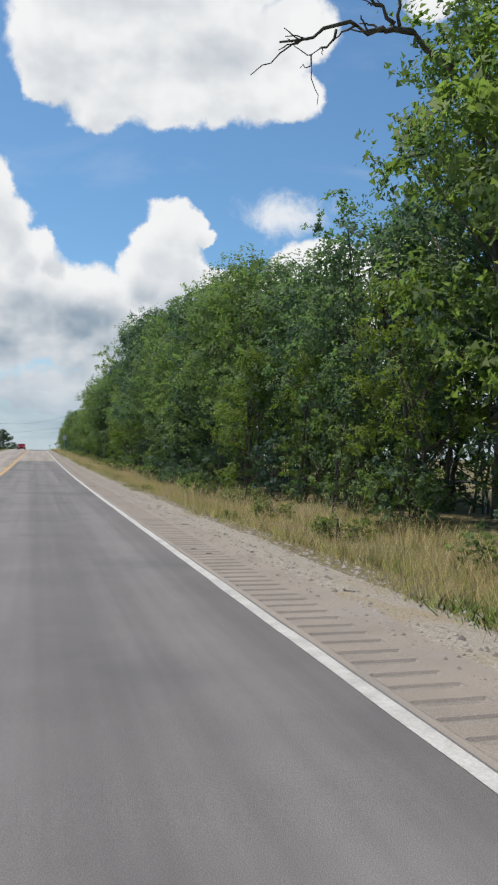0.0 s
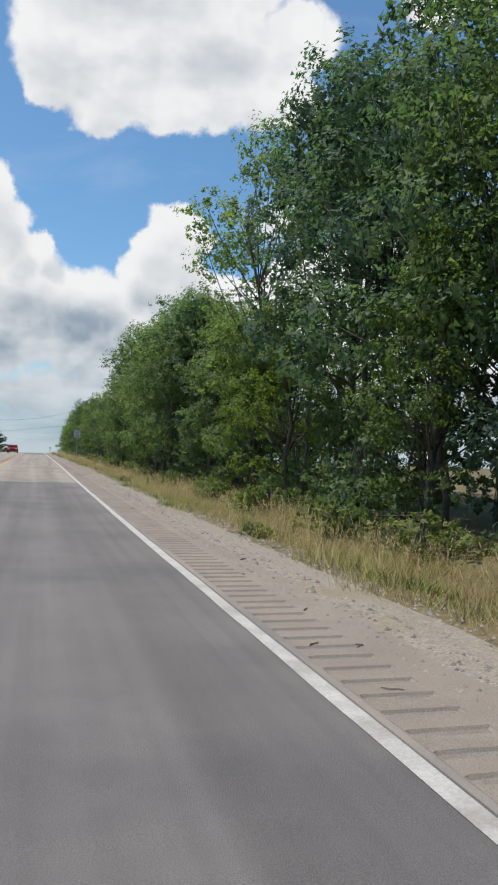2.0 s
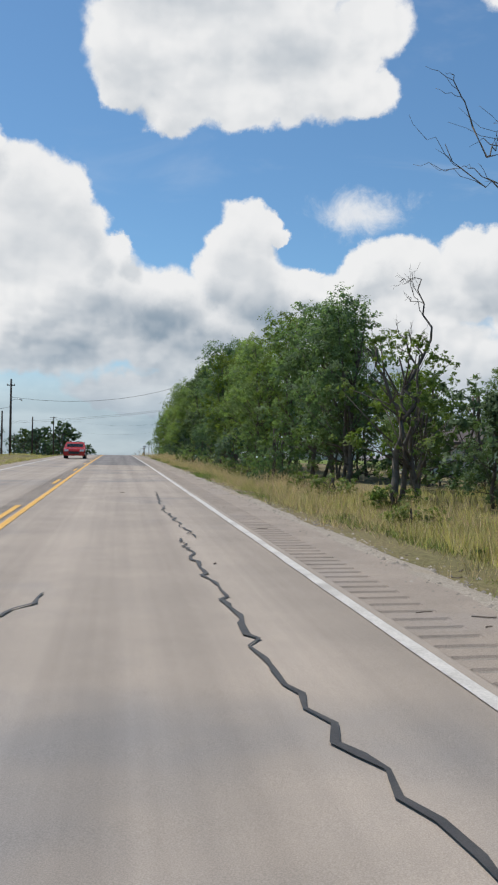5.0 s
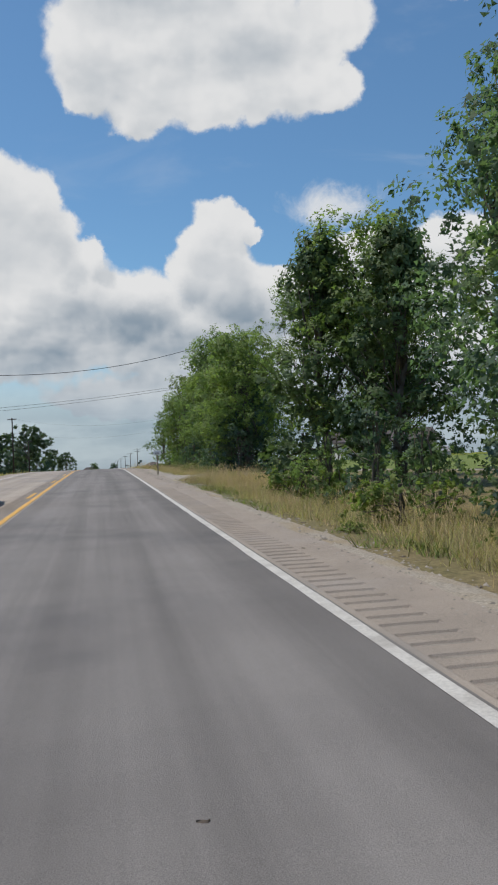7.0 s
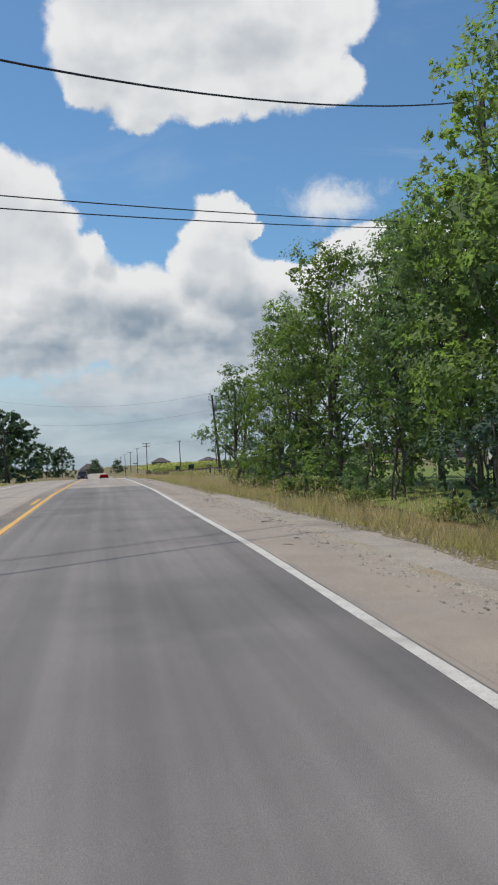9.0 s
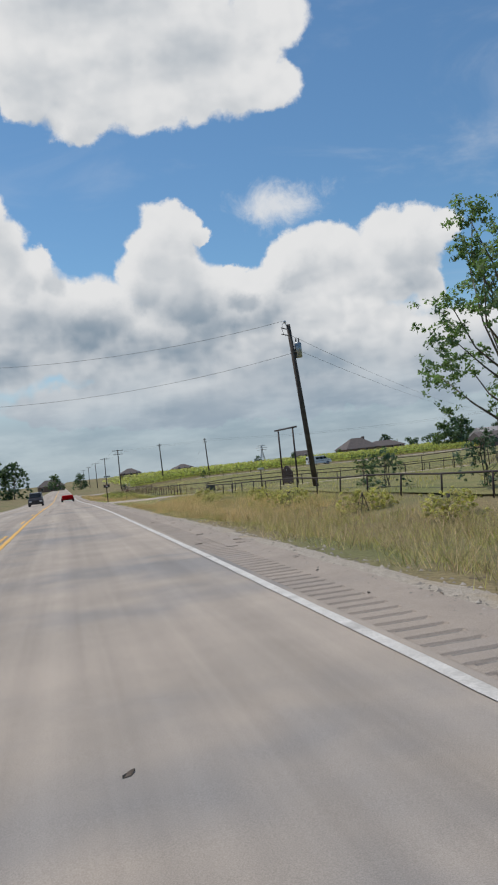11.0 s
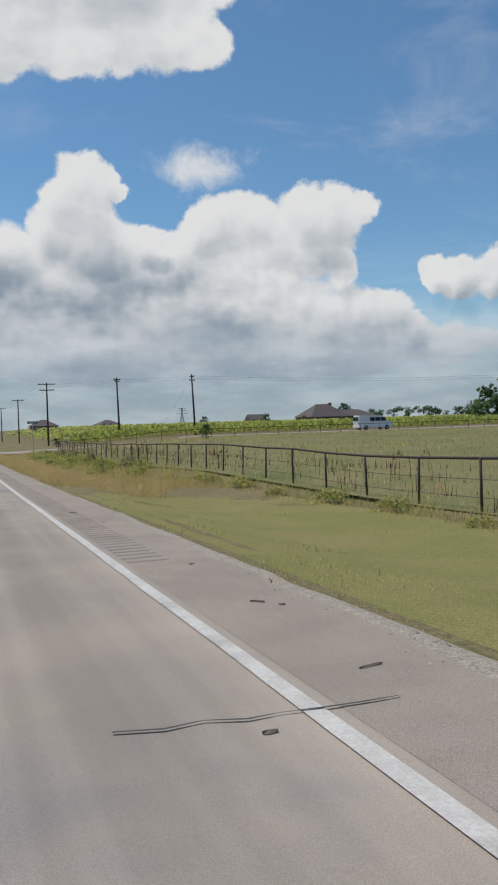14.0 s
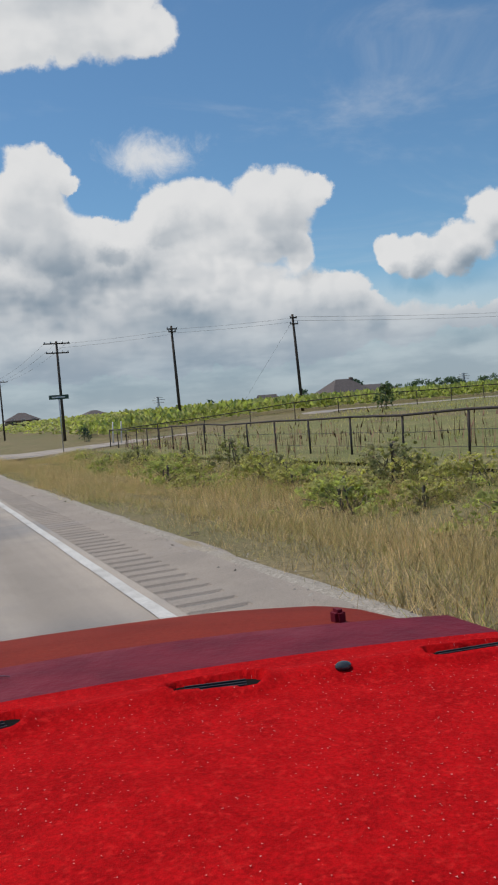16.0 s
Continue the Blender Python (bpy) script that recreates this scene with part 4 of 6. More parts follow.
blades("short_grass", 230000, (2.95, 9.2, 296, 445), 0.22, DRY, "short matted dry grass under the taller stems", 14, 0.0085, 5, edge_only, 0.9)
blades("short_grass", 110000, (2.95, 9.2, 296, 445), 0.2, GREEN, "short green grass among the dry stems", 16, 0.009, 5, edge_only, 0.9)
def mouth(x, y, rng):
    """The tufted corner before the gravel entrance."""
    return (x > 3.3 + 0.25 * np.sin(y * 2.1) + 0.5 * (y < 206)) & (y < 209.0 + 0.4 * np.sin(x * 3.0))


blades("dry_grass", 9000, (3.1, 7.4, 204, 210), 0.62, STRAW, "dry grass tufts at the corner of the entrance", 31, 0.007, 9, mouth, 0.6, 0.25)
blades("green_grass", 9000, (3.1, 7.4, 204, 210), 0.5, GREEN, "green grass tufts at the corner of the entrance", 32, 0.008, 9, mouth, 0.7)
blades("short_grass", 150000, (3.3, 8.0, -3, 300), 0.2, GREEN, "short green grass under the dry stems", 17, 0.013, 5, edge_only, 0.9)
blades("seed_stalks", 3000, (9.9, 17, 350, 440), 0.95, STALK, "dark dead seed stalks standing behind the fence", 15, 0.03, 3, off_drive, 0.12, 0.8)
blades("field_grass", 60000, (9.5, 60, 300, 445), 0.4, GREEN, "uneven pasture grass behind the pipe fence", 5, 0.035, 3, off_drive)
blades("mown_grass", 90000, (3.0, 8.8, 324, 372), 0.07, GREEN, "short mown grass beside the drive", 6, 0.012, 3, lambda x, y, rng: ~((y > 333.5) & (y < 344.5)))
blades("left_grass", 24000, (-14, -6.6, 40, 330), 0.35, GREEN, "green and dry grass on the far verge", 7, 0.028, 4)


def patches(x, y, rng):
    spot = np.sin(y * 0.55 + 2.1 * np.sin(y * 0.17)) * np.sin(y * 0.23 + x * 2.2 + 1.0)
    return off_drive(x, y, rng) & (spot > 0.3) & (x > 3.3 + 0.25 * np.sin(y * 1.9))


# Partly short green grass, partly a green windscreen reflection built as plants.
blades("grass_and_reflection_patches", 90000, (3.2, 4.8, -3, 206), 0.22, LOW_WEED, "low green grass patches, partly a windscreen reflection built as weeds", 27, 0.02, 10, patches, 0.9)
blades("clearing_grass", 50000, (4.5, 20, 118, 150), 0.5, GREEN, "green grass in a small clearing", 8, 0.016, 5)


def draped(name, x0, x1, y0, y1, material, label, ragged=0.3):
    """A thin spread of loose material over the land, with a wandering outer edge."""
    verts, faces = [], []
    ys = steps(y0, y1, 0.6)
    for y in ys:
        edge = x1 + ragged * (noise.noise((y * 0.35, 1.0, 4.0)) + 0.6 * noise.noise((y * 1.1, 7.0, 4.0)))
        inner = x0 + 0.12 * noise.noise((y * 0.9, 3.0, 8.0))
        for k in range(4):
            x = inner + (edge - inner) * k / 3
            verts.append((x, y, float(max(land_z(x, y), road_z(y) - 0.007 if x < 3.0 else -99)) + 0.013 - 0.03 * (k == 3) - 0.012 * (k == 0)))
    faces = [(j * 4 + k, j * 4 + k + 1, j * 4 + k + 5, j * 4 + k + 4) for j in range(len(ys) - 1) for k in range(3)]
    tagged(shape(name, verts, faces, material, smooth=True), label, "gravel", kind="structure")


GRIT = surface("gravel_bed", (0.40, 0.345, 0.285), (0.31, 0.27, 0.22), 14.0, 0.95, 0.4, 45, 0.35, 55, third=(0.33, 0.26, 0.17), third_scale=0.5)
draped("gravel_verge", 2.52, 3.75, -20, 118, GRIT, "bed of pale gravel along the pavement edge", 0.45)
draped("gravel_verge", 2.78, 3.35, 118, 302, GRIT, "narrow bed of gravel along the shoulder", 0.3)
draped("gravel_verge", 2.62, 4.3, 221, 250, ENTRANCE, "broad patch of pale gravel and broken pavement", 0.5)
draped("gravel_verge", 2.78, 3.1, 302, 446, GRIT, "thin line of grit at the shoulder edge", 0.2)


def stones(name, n, area, size, seed, label):
    """Loose gravel: small faceted stones, one mesh."""
    rng = np.random.default_rng(seed)
    x0, x1, y0, y1 = area
    x = x0 + (x1 - x0) * np.clip(rng.normal(0.45, 0.28, n), 0, 1)
    y = rng.uniform(y0, y1, n)
    s = size * rng.uniform(0.4, 1.3, (n, 1, 1))
    base = np.array([(1, 0, 0), (0, 1, 0), (-1, 0, 0), (0, -1, 0), (0.1, 0.1, 0.7)], float)[None] * s * rng.uniform(0.7, 1.3, (n, 5, 3))
    z = np.maximum(land_z(x, y), np.where(x < 3.0, road_z(y), -99))
    v = (base + np.stack([x, y, z], 1)[:, None]).reshape(-1, 3)
    k = np.arange(n)[:, None] * 5
    f = np.concatenate([k + (0, 1, 4), k + (1, 2, 4), k + (2, 3, 4), k + (3, 0, 4)], 0)
    tagged(fast_mesh(name, v, f, GRAVEL), label, "gravel", kind="stuff")


stones("gravel", 19000, (2.5, 4.0, -3, 115), 0.019, 1, "loose pale limestone gravel along the pavement edge")
stones("gravel", 9000, (2.6, 3.5, 115, 300), 0.016, 2, "loose pale gravel beside the shoulder")
stones("coarse_gravel", 7500, (2.75, 3.95, -3, 115), 0.032, 4, "coarse broken limestone scattered before the grass")
stones("coarse_gravel", 3500, (2.9, 3.6, 115, 300), 0.03, 5, "coarse broken limestone beside the shoulder")
stones("coarse_gravel", 2000, (2.7, 4.7, 203, 252), 0.027, 6, "coarse broken stone over the gravel entrance")
stones("gravel", 9000, (2.5, 4.8, 203, 252), 0.018, 7, "loose pale gravel over the entrance and shoulder")
stones("gravel", 4500, (2.65, 3.2, 300, 446), 0.013, 3, "fine gravel along the shoulder edge")


def debris(n, area, seed, label):
    """Bark scraps, twigs and tyre shreds: crooked flat pieces, one mesh."""
    rr = random.Random(seed)
    x0, x1, y0, y1 = area
    v, f = [], []
    for _ in range(n):
        x, y, a = rr.uniform(x0, x1), rr.uniform(y0, y1), rr.uniform(-1.5, 1.5)
        l, w, h = rr.uniform(0.02, 0.1), rr.uniform(0.008, 0.025), rr.uniform(0.004, 0.014)
        z = max(float(land_z(x, y)), float(road_z(y)) if x < 3.0 else -99) + 0.004
        k = len(v)
        for i, u in enumerate((-1, -0.2, 0.5, 1)):
            c = rr.uniform(-0.014, 0.014)
            for s, hh in ((-1, 0), (1, 0), (0, h)):
                lx, ly = u * l, s * w * (1.2 - abs(u)) + c
                v.append((x + lx * math.cos(a) - ly * math.sin(a), y + lx * math.sin(a) + ly * math.cos(a), z + hh))
        for i in range(3):
            p, q = k + i * 3, k + i * 3 + 3
            f += [(p, q, q + 2, p + 2), (p + 1, p + 2, q + 2, q + 1)]
    tagged(shape("road_debris", v, f, SCRAPS), label, "debris", kind="stuff")


debris(300, (2.0, 3.9, -3, 300), 31, "dark scraps of bark and twigs littering the shoulder")
debris(90, (2.2, 3.4, 300, 445), 32, "a few dark twigs and scraps on the shoulder")
debris(110, (2.5, 6.5, 203, 250), 33, "dark twigs and broken pieces over the gravel entrance")
debris(24, (-1.6, 1.5, 100, 400), 34, "small dark flakes lying on the road")


# ---- drives and side road ----
def apron(name, outline, material, label, lift=0.02):
    """A flat-lying paved or gravelled patch draped over the land."""
    verts, faces = [], []
    for x, y0, y1 in outline:
        for k in range(13):
            y = y0 + (y1 - y0) * k / 12
            z = float(max(land_z(x, y), road_z(y) - 0.01 if x < 3.2 else -99)) + lift - (0.03 if k in (0, 12) else 0.012 if x == outline[0][0] else 0.0)
            verts.append((x, y, z))
    for j in range(len(outline) - 1):
        for k in range(12):
            a = j * 13 + k
            faces.append((a, a + 13, a + 14, a + 1))
    return tagged(shape(name, verts, faces, material, smooth=True), label, "driveway", kind="structure")


apron("driveway", [(2.85, 333.2, 344.0), (3.5, 334.3, 343.4), (4.5, 335.5, 342.9), (6, 336.3, 342.2), (8, 336.8, 341.6), (10, 336.4, 341.0), (13, 335.8, 340.4), (17, 335.0, 339.6), (24, 334.6, 339.4), (40, 340, 345), (70, 360, 366), (100, 420, 427), (108, 440, 448)], DRIVE, "pale concrete and gravel farm driveway")
apron("gravel_entrance", [(2.6, 203, 224), (3.2, 209, 223.5), (3.7, 211.4, 223), (4.6, 212.3, 220.8), (6, 213, 219), (9, 214, 218), (14, 215, 219), (24, 219, 223)], ENTRANCE, "pale gravel entrance to a house lot")
apron("side_road", [(2.85, 440, 458), (4, 443, 455), (7, 445, 453), (14, 445.5, 451.5), (30, 446, 451.5), (60, 447, 452), (100, 448, 453), (160, 450, 455)], CONCRETE, "pale side road leading off between fence and corn")
apron("lawn", [(7, 219, 262), (9, 219, 262), (14, 219, 275), (20, 219, 284), (30, 222, 286), (50, 225, 288)], BRIGHT_LAWN, "short bright green lawn", 0.07)
apron("mown_verge", [(3.25, 344.2, 370), (4, 343.9, 371), (5, 343.6, 372), (6, 343.2, 371.5), (7, 342.8, 370), (8.6, 342.2, 368)], LAWN, "mown green and yellow grass verge", 0.012)
apron("mown_verge", [(3.25, 322.5, 333.6), (4, 321.5, 335.0), (5, 320.5, 335.9), (6.2, 321.5, 336.2), (7.5, 327, 336.6), (8.8, 331, 336.4)], LAWN, "mown grass round the mouth of the drive", 0.012)

apron("pasture", [(9.7, 346, 440), (14, 346, 440), (20, 346, 440), (30, 350, 440), (50, 362, 440), (75, 380, 440), (110, 430, 440)], PASTURE, "uneven olive green pasture", 0.07)
apron("pasture", [(10.5, 282, 329), (14, 284, 331), (22, 284, 331), (40, 284, 336), (75, 284, 350), (120, 284, 370)], PASTURE, "uneven olive green pasture before the drive", 0.07)


# ---- fences ----
def pipe_fence(points, gap, high, label, wires=(0.42, 0.78), lean=0.0, seed=1):
    """A welded pipe fence: leaning posts, a top rail and two wires."""
    rr = random.Random(seed)
    fence = thing("fence", Matrix.Translation((points[0][0], points[0][1], 0)), label, "fence", "farm fences")
    ox, oy = points[0]
    v, f = [], []
    tube(v, f, [(0, 0, -0.25), (0, 0, high)], [0.03, 0.03], 8)
    first = None
    tops = []
    for (xa, ya), (xb, yb) in zip(points, points[1:]):
        n = max(1, round(math.hypot(xb - xa, yb - ya) / gap))
        for i in range(n + (xb == points[-1][0] and yb == points[-1][1])):
            x, y = xa + (xb - xa) * i / n, ya + (yb - ya) * i / n
            z = float(land_z(x, y))
            sag = rr.uniform(-0.03, 0.03)
            tops.append((x - ox, y - oy, z + high + sag))
            m = pose(x - ox, y - oy, z + sag, rr.uniform(-2, 2) + lean, rr.uniform(-2, 2))
            if first is None:
                first = shape("post", v, f, PIPE, fence, smooth=True)
                first.matrix_basis = m
            else:
                share("post", first, fence, m)
    pipe("top_rail", tops, 0.03, PIPE, fence)
    for w in wires:
        pipe("strand", [(x, y, z - w) for x, y, z in tops], 0.006, WIRE, fence, 4)
    return fence


pipe_fence([(9.5, 343.1), (9.9, 362), (10.6, 392), (11.2, 420), (11.8, 444.5)], 2.45, 1.12, "dark rusty pipe fence along the pasture edge", seed=2)
pipe_fence([(9.5, 343.1), (14, 342.6), (22, 343.4), (45, 352), (75, 372), (98, 400)], 2.6, 1.12, "dark pipe fence following the drive", seed=3)
pipe_fence([(9.7, 331.0), (9.9, 312), (10.2, 290), (10.6, 278)], 2.6, 0.66, "dark pipe fence with leaning posts beside the verge", wires=(0.4,), lean=9, seed=4)
pipe_fence([(9.7, 331.0), (14.2, 333.0), (17.6, 333.6), (26, 333.2), (45, 338), (75, 352), (100, 380)], 2.6, 0.74, "dark pipe fence behind the verge grass", wires=(0.4,), seed=5)
pipe_fence([(11.8, 444.5), (30, 441), (60, 442), (100, 444), (150, 446)], 2.9, 1.05, "far pipe fence along the side road", wires=(0.5,), seed=6)
pipe_fence([(24, 331), (30, 318), (60, 322), (62, 338)], 2.8, 1.3, "dark pipe pen behind the roadside fence", wires=(0.4, 0.8), seed=7)

# ranch gate: tall frame and arched leaf
gate = thing("ranch_gate", pose(17.3, 335.9, float(land_z(17.3, 335.9)), 0, 0, 0), "tall dark pipe gate frame with an arched slatted gate", "gate")
for yy in (-2.1, 2.1):
    pipe("post", [(0, yy, -0.3), (0, yy, 4.4)], 0.066, PIPE, gate, 10)
pipe("crossbar", [(0, -3.1, 4.47), (0, 3.1, 4.45)], 0.07, PIPE, gate, 10)
leafm = thing("gate_leaf", Matrix.Identity(4), "", "")
leafm.parent = gate
n = 25
arch = [(-0.82 + 2.84 * k / 20, 1.02 + 0.5 * math.sin(math.pi * k / 20)) for k in range(21)]
pipe("frame", [(0.0, -0.82, 0.1), *[(0.0, a, b) for a, b in arch], (0.0, 2.02, 0.1), (0.0, -0.82, 0.1)], 0.03, PIPE, leafm)
for k in range(n):
    a = -0.77 + 2.74 * k / (n - 1)
    top = 1.0 + 0.5 * math.sin(math.pi * (a + 0.82) / 2.84)
    bm = bmesh.new()
    box(bm, -0.012, 0.012, a - 0.038, a + 0.038, 0.12, top)
    part("slat", bm, PIPE, leafm)
pipe("midrail", [(0.02, -0.82, 0.66), (0.02, 2.02, 0.66)], 0.025, PIPE, leafm)
for side, lift in ((-0.15, 0.95), (1.35, 0.95), (0.6, 1.2)):
    ring = [(-0.03, side + 0.15 * math.cos(0.2618 * k), lift + 0.2 * math.sin(0.2618 * k)) for k in range(25)]
    pipe("ring", ring, 0.03, PIPE, leafm, 6)
bm = bmesh.new()
bmesh.ops.create_cone(bm, cap_ends=True, segments=20, radius1=0.08, radius2=0.08, depth=0.02, matrix=pose(-0.03, 0.6, 1.2, 0, 90, 0))
part("emblem", bm, STEEL, leafm, "small pale round plate")

# keypad post by the gate
keypad = thing("keypad_post", pose(14.6, 334.4, float(land_z(14.6, 334.4))), "small pale box on a thin post beside the drive", "keypad")
pipe("post", [(0, 0, -0.1), (0, 0, 1.35)], 0.035, PIPE, keypad)
bm = bmesh.new()
box(bm, -0.22, 0.22, -0.2, 0.2, 1.35, 1.5, 0.03)
part("housing", bm, SIDING, keypad)


# ---- poles and wires ----
def power_pole(name, x, y, top, label, arms=(), radius=0.15, lean=(0.0, 0.0), turn=0.0, can=False):
    z = float(land_z(x, y))
    p = thing(name, pose(x, y, z, 0, 0, turn), label, "utility pole", "power line")
    h = top - z
    pipe("mast", [(0, 0, -0.3), (lean[0] * 0.5, lean[1] * 0.5, h * 0.5), (lean[0], lean[1], h)], [radius, radius * 0.88, radius * 0.7], POLE_WOOD, p, 10)
    for drop, half in arms:
        bm = bmesh.new()
        k = (h - drop) / h
        box(bm, -half, half, -0.05, 0.05, -0.06, 0.06, 0.01, pose(lean[0] * k, lean[1] * k - radius, h - drop))
        arm = part("crossarm", bm, POLE_WOOD, p)
        for s in ((-0.92, 0.92, -0.45, 0.45) if half > 0.5 else (-0.9, 0.9)):
            v, f = [], []
            tube(v, f, [(lean[0] * k + s * half, lean[1] * k - radius, h - drop + 0.05), (lean[0] * k + s * half, lean[1] * k - radius, h - drop + 0.12), (lean[0] * k + s * half, lean[1] * k - radius, h - drop + 0.22)], [0.05, 0.06, 0.03], 6)
            shape("insulator", v, f, STEEL, arm, smooth=True)
    if can:
        k = 0.84
        v, f = [], []
        c = (lean[0] * k + 0.33, lean[1] * k, h * k)
        tube(v, f, [(c[0], c[1], c[2] - 0.42), (c[0], c[1], c[2] + 0.38), (c[0], c[1], c[2] + 0.45)], [0.2, 0.2, 0.12], 12)
        shape("transformer", v, f, STEEL, p, "grey transformer can", smooth=True)
        for dx in (-0.08, 0.08):
            pipe("bushing", [(c[0] + dx, c[1], c[2] + 0.4), (c[0] + dx, c[1], c[2] + 0.68)], 0.035, BLACK, p)
        pipe("ground_lead", [(-0.12, -0.1, 0.3), (lean[0] * 0.6 - 0.12, -0.1, h * 0.62)], 0.012, WIRE, p, 4)
        for dz in (0.25, 0.6):
            pipe("cutout", [(lean[0] * 0.97, 0, h - dz), (lean[0] - 0.4, -0.1, h - dz + 0.1)], 0.03, BLACK, p, 5)
        x0 = lean[0] - 0.2
        pipe("pin", [(lean[0] - 0.08, lean[1], h - 0.15), (x0 + 0.04, lean[1], h + 0.1)], 0.02, STEEL, p, 6)
        pipe("insulator", [(x0 + 0.04, lean[1], h + 0.08), (x0, lean[1], h + 0.16), (x0, lean[1], h + 0.24)], [0.07, 0.08, 0.04], STEEL, p, 8)
        pipe("jumper", [(x0, lean[1], h + 0.2), (x0 - 0.12, lean[1], h + 0.05), (x0 - 0.2, lean[1] - 0.05, h - 0.25), (x0 - 0.1, lean[1] - 0.08, h - 0.6)], 0.012, WIRE, p, 4)
    return p


power_pole("power_pole", 13.5, 317.5, 11.25, "leaning dark wooden utility pole with a grey transformer", radius=0.16, lean=(-0.74, -0.2), can=True)
power_pole("power_pole", 33.5, 460.1, 9.05, "dark wooden utility pole beside the corn", ((0.35, 0.35), (0.9, 0.4)), lean=(-0.35, 0))
power_pole("power_pole", 23.2, 464.9, 8.9, "dark wooden utility pole beside the corn", ((0.3, 0.5), (0.55, 0.35)), lean=(-0.2, 0))
power_pole("power_pole", 13.6, 471.9, 8.6, "dark wooden utility pole with two crossarms", ((0.25, 1.25), (1.15, 1.1)))
for k, yy in enumerate((520, 575, 640, 710, 790)):
    power_pole("power_pole", 12.8 - 0.5 * k, yy, 9.2 + float(land_z(12, yy)), "distant wooden utility pole with a crossarm", ((0.25, 1.2),))
power_pole("power_pole", 100.2, 444.1, 9.1, "dark wooden utility pole behind the farm", ((0.25, 0.9),))
power_pole("power_pole", -14.2, 169.2, 11.2, "tall dark wooden utility pole across the road", radius=0.17, lean=(-0.25, 0))
power_pole("power_pole", -13.5, 230.0, 12.7, "tall wooden utility pole across the road", ((0.8, 0.5),), radius=0.16)
power_pole("power_pole", -14.4, 229.0, 8.6, "short wooden pole beside the taller pole", radius=0.13)
power_pole("power_pole", -13.0, 252.0, 9.0, "wooden pole behind a tree", radius=0.13)
power_pole("power_pole", -15.5, 327.0, 12.7, "wooden pole across the road", ((0.3, 0.8),))
power_pole("power_pole", -15.5, 360.0, 9.5, "wooden pole across the road", ((0.3, 0.8),))
power_pole("power_pole", 11.4, 247.0, 14.9, "wooden utility pole half hidden among the trees", radius=0.14)
pipe("lamp_arm", [(-13.5, 229.9, 9.9), (-12.9, 229.6, 10.15), (-12.3, 229.4, 10.1), (-12.05, 229.3, 9.98)], [0.035, 0.035, 0.04, 0.1], STEEL, None, 8)
tagged(bpy.data.objects["lamp_arm"], "grey street lamp arm on a wooden pole", "street lamp")


def wire(a, b, sag, label, radius=0.01, n=24):
    a, b = Vector(a), Vector(b)
    pts = [a.lerp(b, i / n) - Vector((0, 0, sag * 4 * (i / n) * (1 - i / n))) for i in range(n + 1)]
    tagged(pipe("overhead_wire", pts, radius * 0.72, WIRE, None, 5), label, "overhead wire", "overhead wires")


wire((-13.5, 230, 10.4), (11.4, 247, 14.7), 1.55, "thick black cable crossing over the road", 0.03)
wire((-13.5, 230, 7.3), (11.4, 247, 11.0), 0.35, "thin cable crossing over the road", 0.016)
wire((-13.5, 230, 7.1), (11.4, 247, 10.85), 0.38, "thin cable crossing over the road", 0.016)
wire((-14.3, 169, 9.0), (-13.6, 230, 9.2), 1.6, "sagging cable between poles", 0.03)
wire((-14.3, 169, 8.7), (-14.4, 110, 9.0), 1.2, "sagging cable between poles", 0.02)
wire((12.6, 317.3, 11.47), (-15.5, 327, 12.55), 1.4, "thin wire crossing over the road", 0.012)
wire((12.9, 317.4, 9.65), (-15.5, 327, 9.95), 1.4, "thin wire crossing over the road", 0.012)
for dz in (0.0, 0.35):
    wire((12.9, 317.6, 10.7 - dz * 2), (100, 444, 8.9 - dz), 1.5, "thin power wire over the pasture", 0.012)
for dz, dx in ((0.1, 0.0), (0.45, 0.2)):
    wire((33.2, 460, 8.9 - dz), (100.2, 444, 8.9 - dz), 1.0, "thin power wire beside the side road", 0.014)
    wire((23.0, 464.9, 8.7 - dz), (33.2, 460, 8.8 - dz), 0.1, "thin power wire between poles", 0.012)
    wire((13.6 + dx, 471.9, 8.4 - dz), (23.0, 464.9, 8.6 - dz), 0.1, "thin power wire between poles", 0.012)
for side in (-1.1, 0.0, 1.1):
    ends = [(13.6, 471.9, 8.45)] + [(12.8 - 0.5 * k, yy, 9.05 + float(land_z(12, yy))) for k, yy in enumerate((520, 575, 640))]
    for a, b in zip(ends, ends[1:]):
        wire((a[0] + side, *a[1:]), (b[0] + side, *b[1:]), 0.5, "thin power wire along the road", 0.012)
wire((33.2, 460, 8.6), (29.5, 466, 0.6), 0.0, "thin stay wire of a pole", 0.01)


# ---- signs and mailboxes ----
def lettering(text, size, m, parent, material, name="lettering"):
    """Raised text as a mesh, facing south."""
    curve = bpy.data.curves.new("text", "FONT")
    curve.body, curve.size, curve.align_x, curve.align_y, curve.extrude, curve.offset = text, size, "CENTER", "CENTER", 0.001, 0.009 * size
    tmp = bpy.data.objects.new("text", curve)
    data = bpy.data.meshes.new_from_object(tmp)
    bpy.data.objects.remove(tmp)
    data.materials.clear()
    data.materials.append(material)
    ob = new(name, data)
    ob.parent = parent
    ob.matrix_basis = m
    return ob


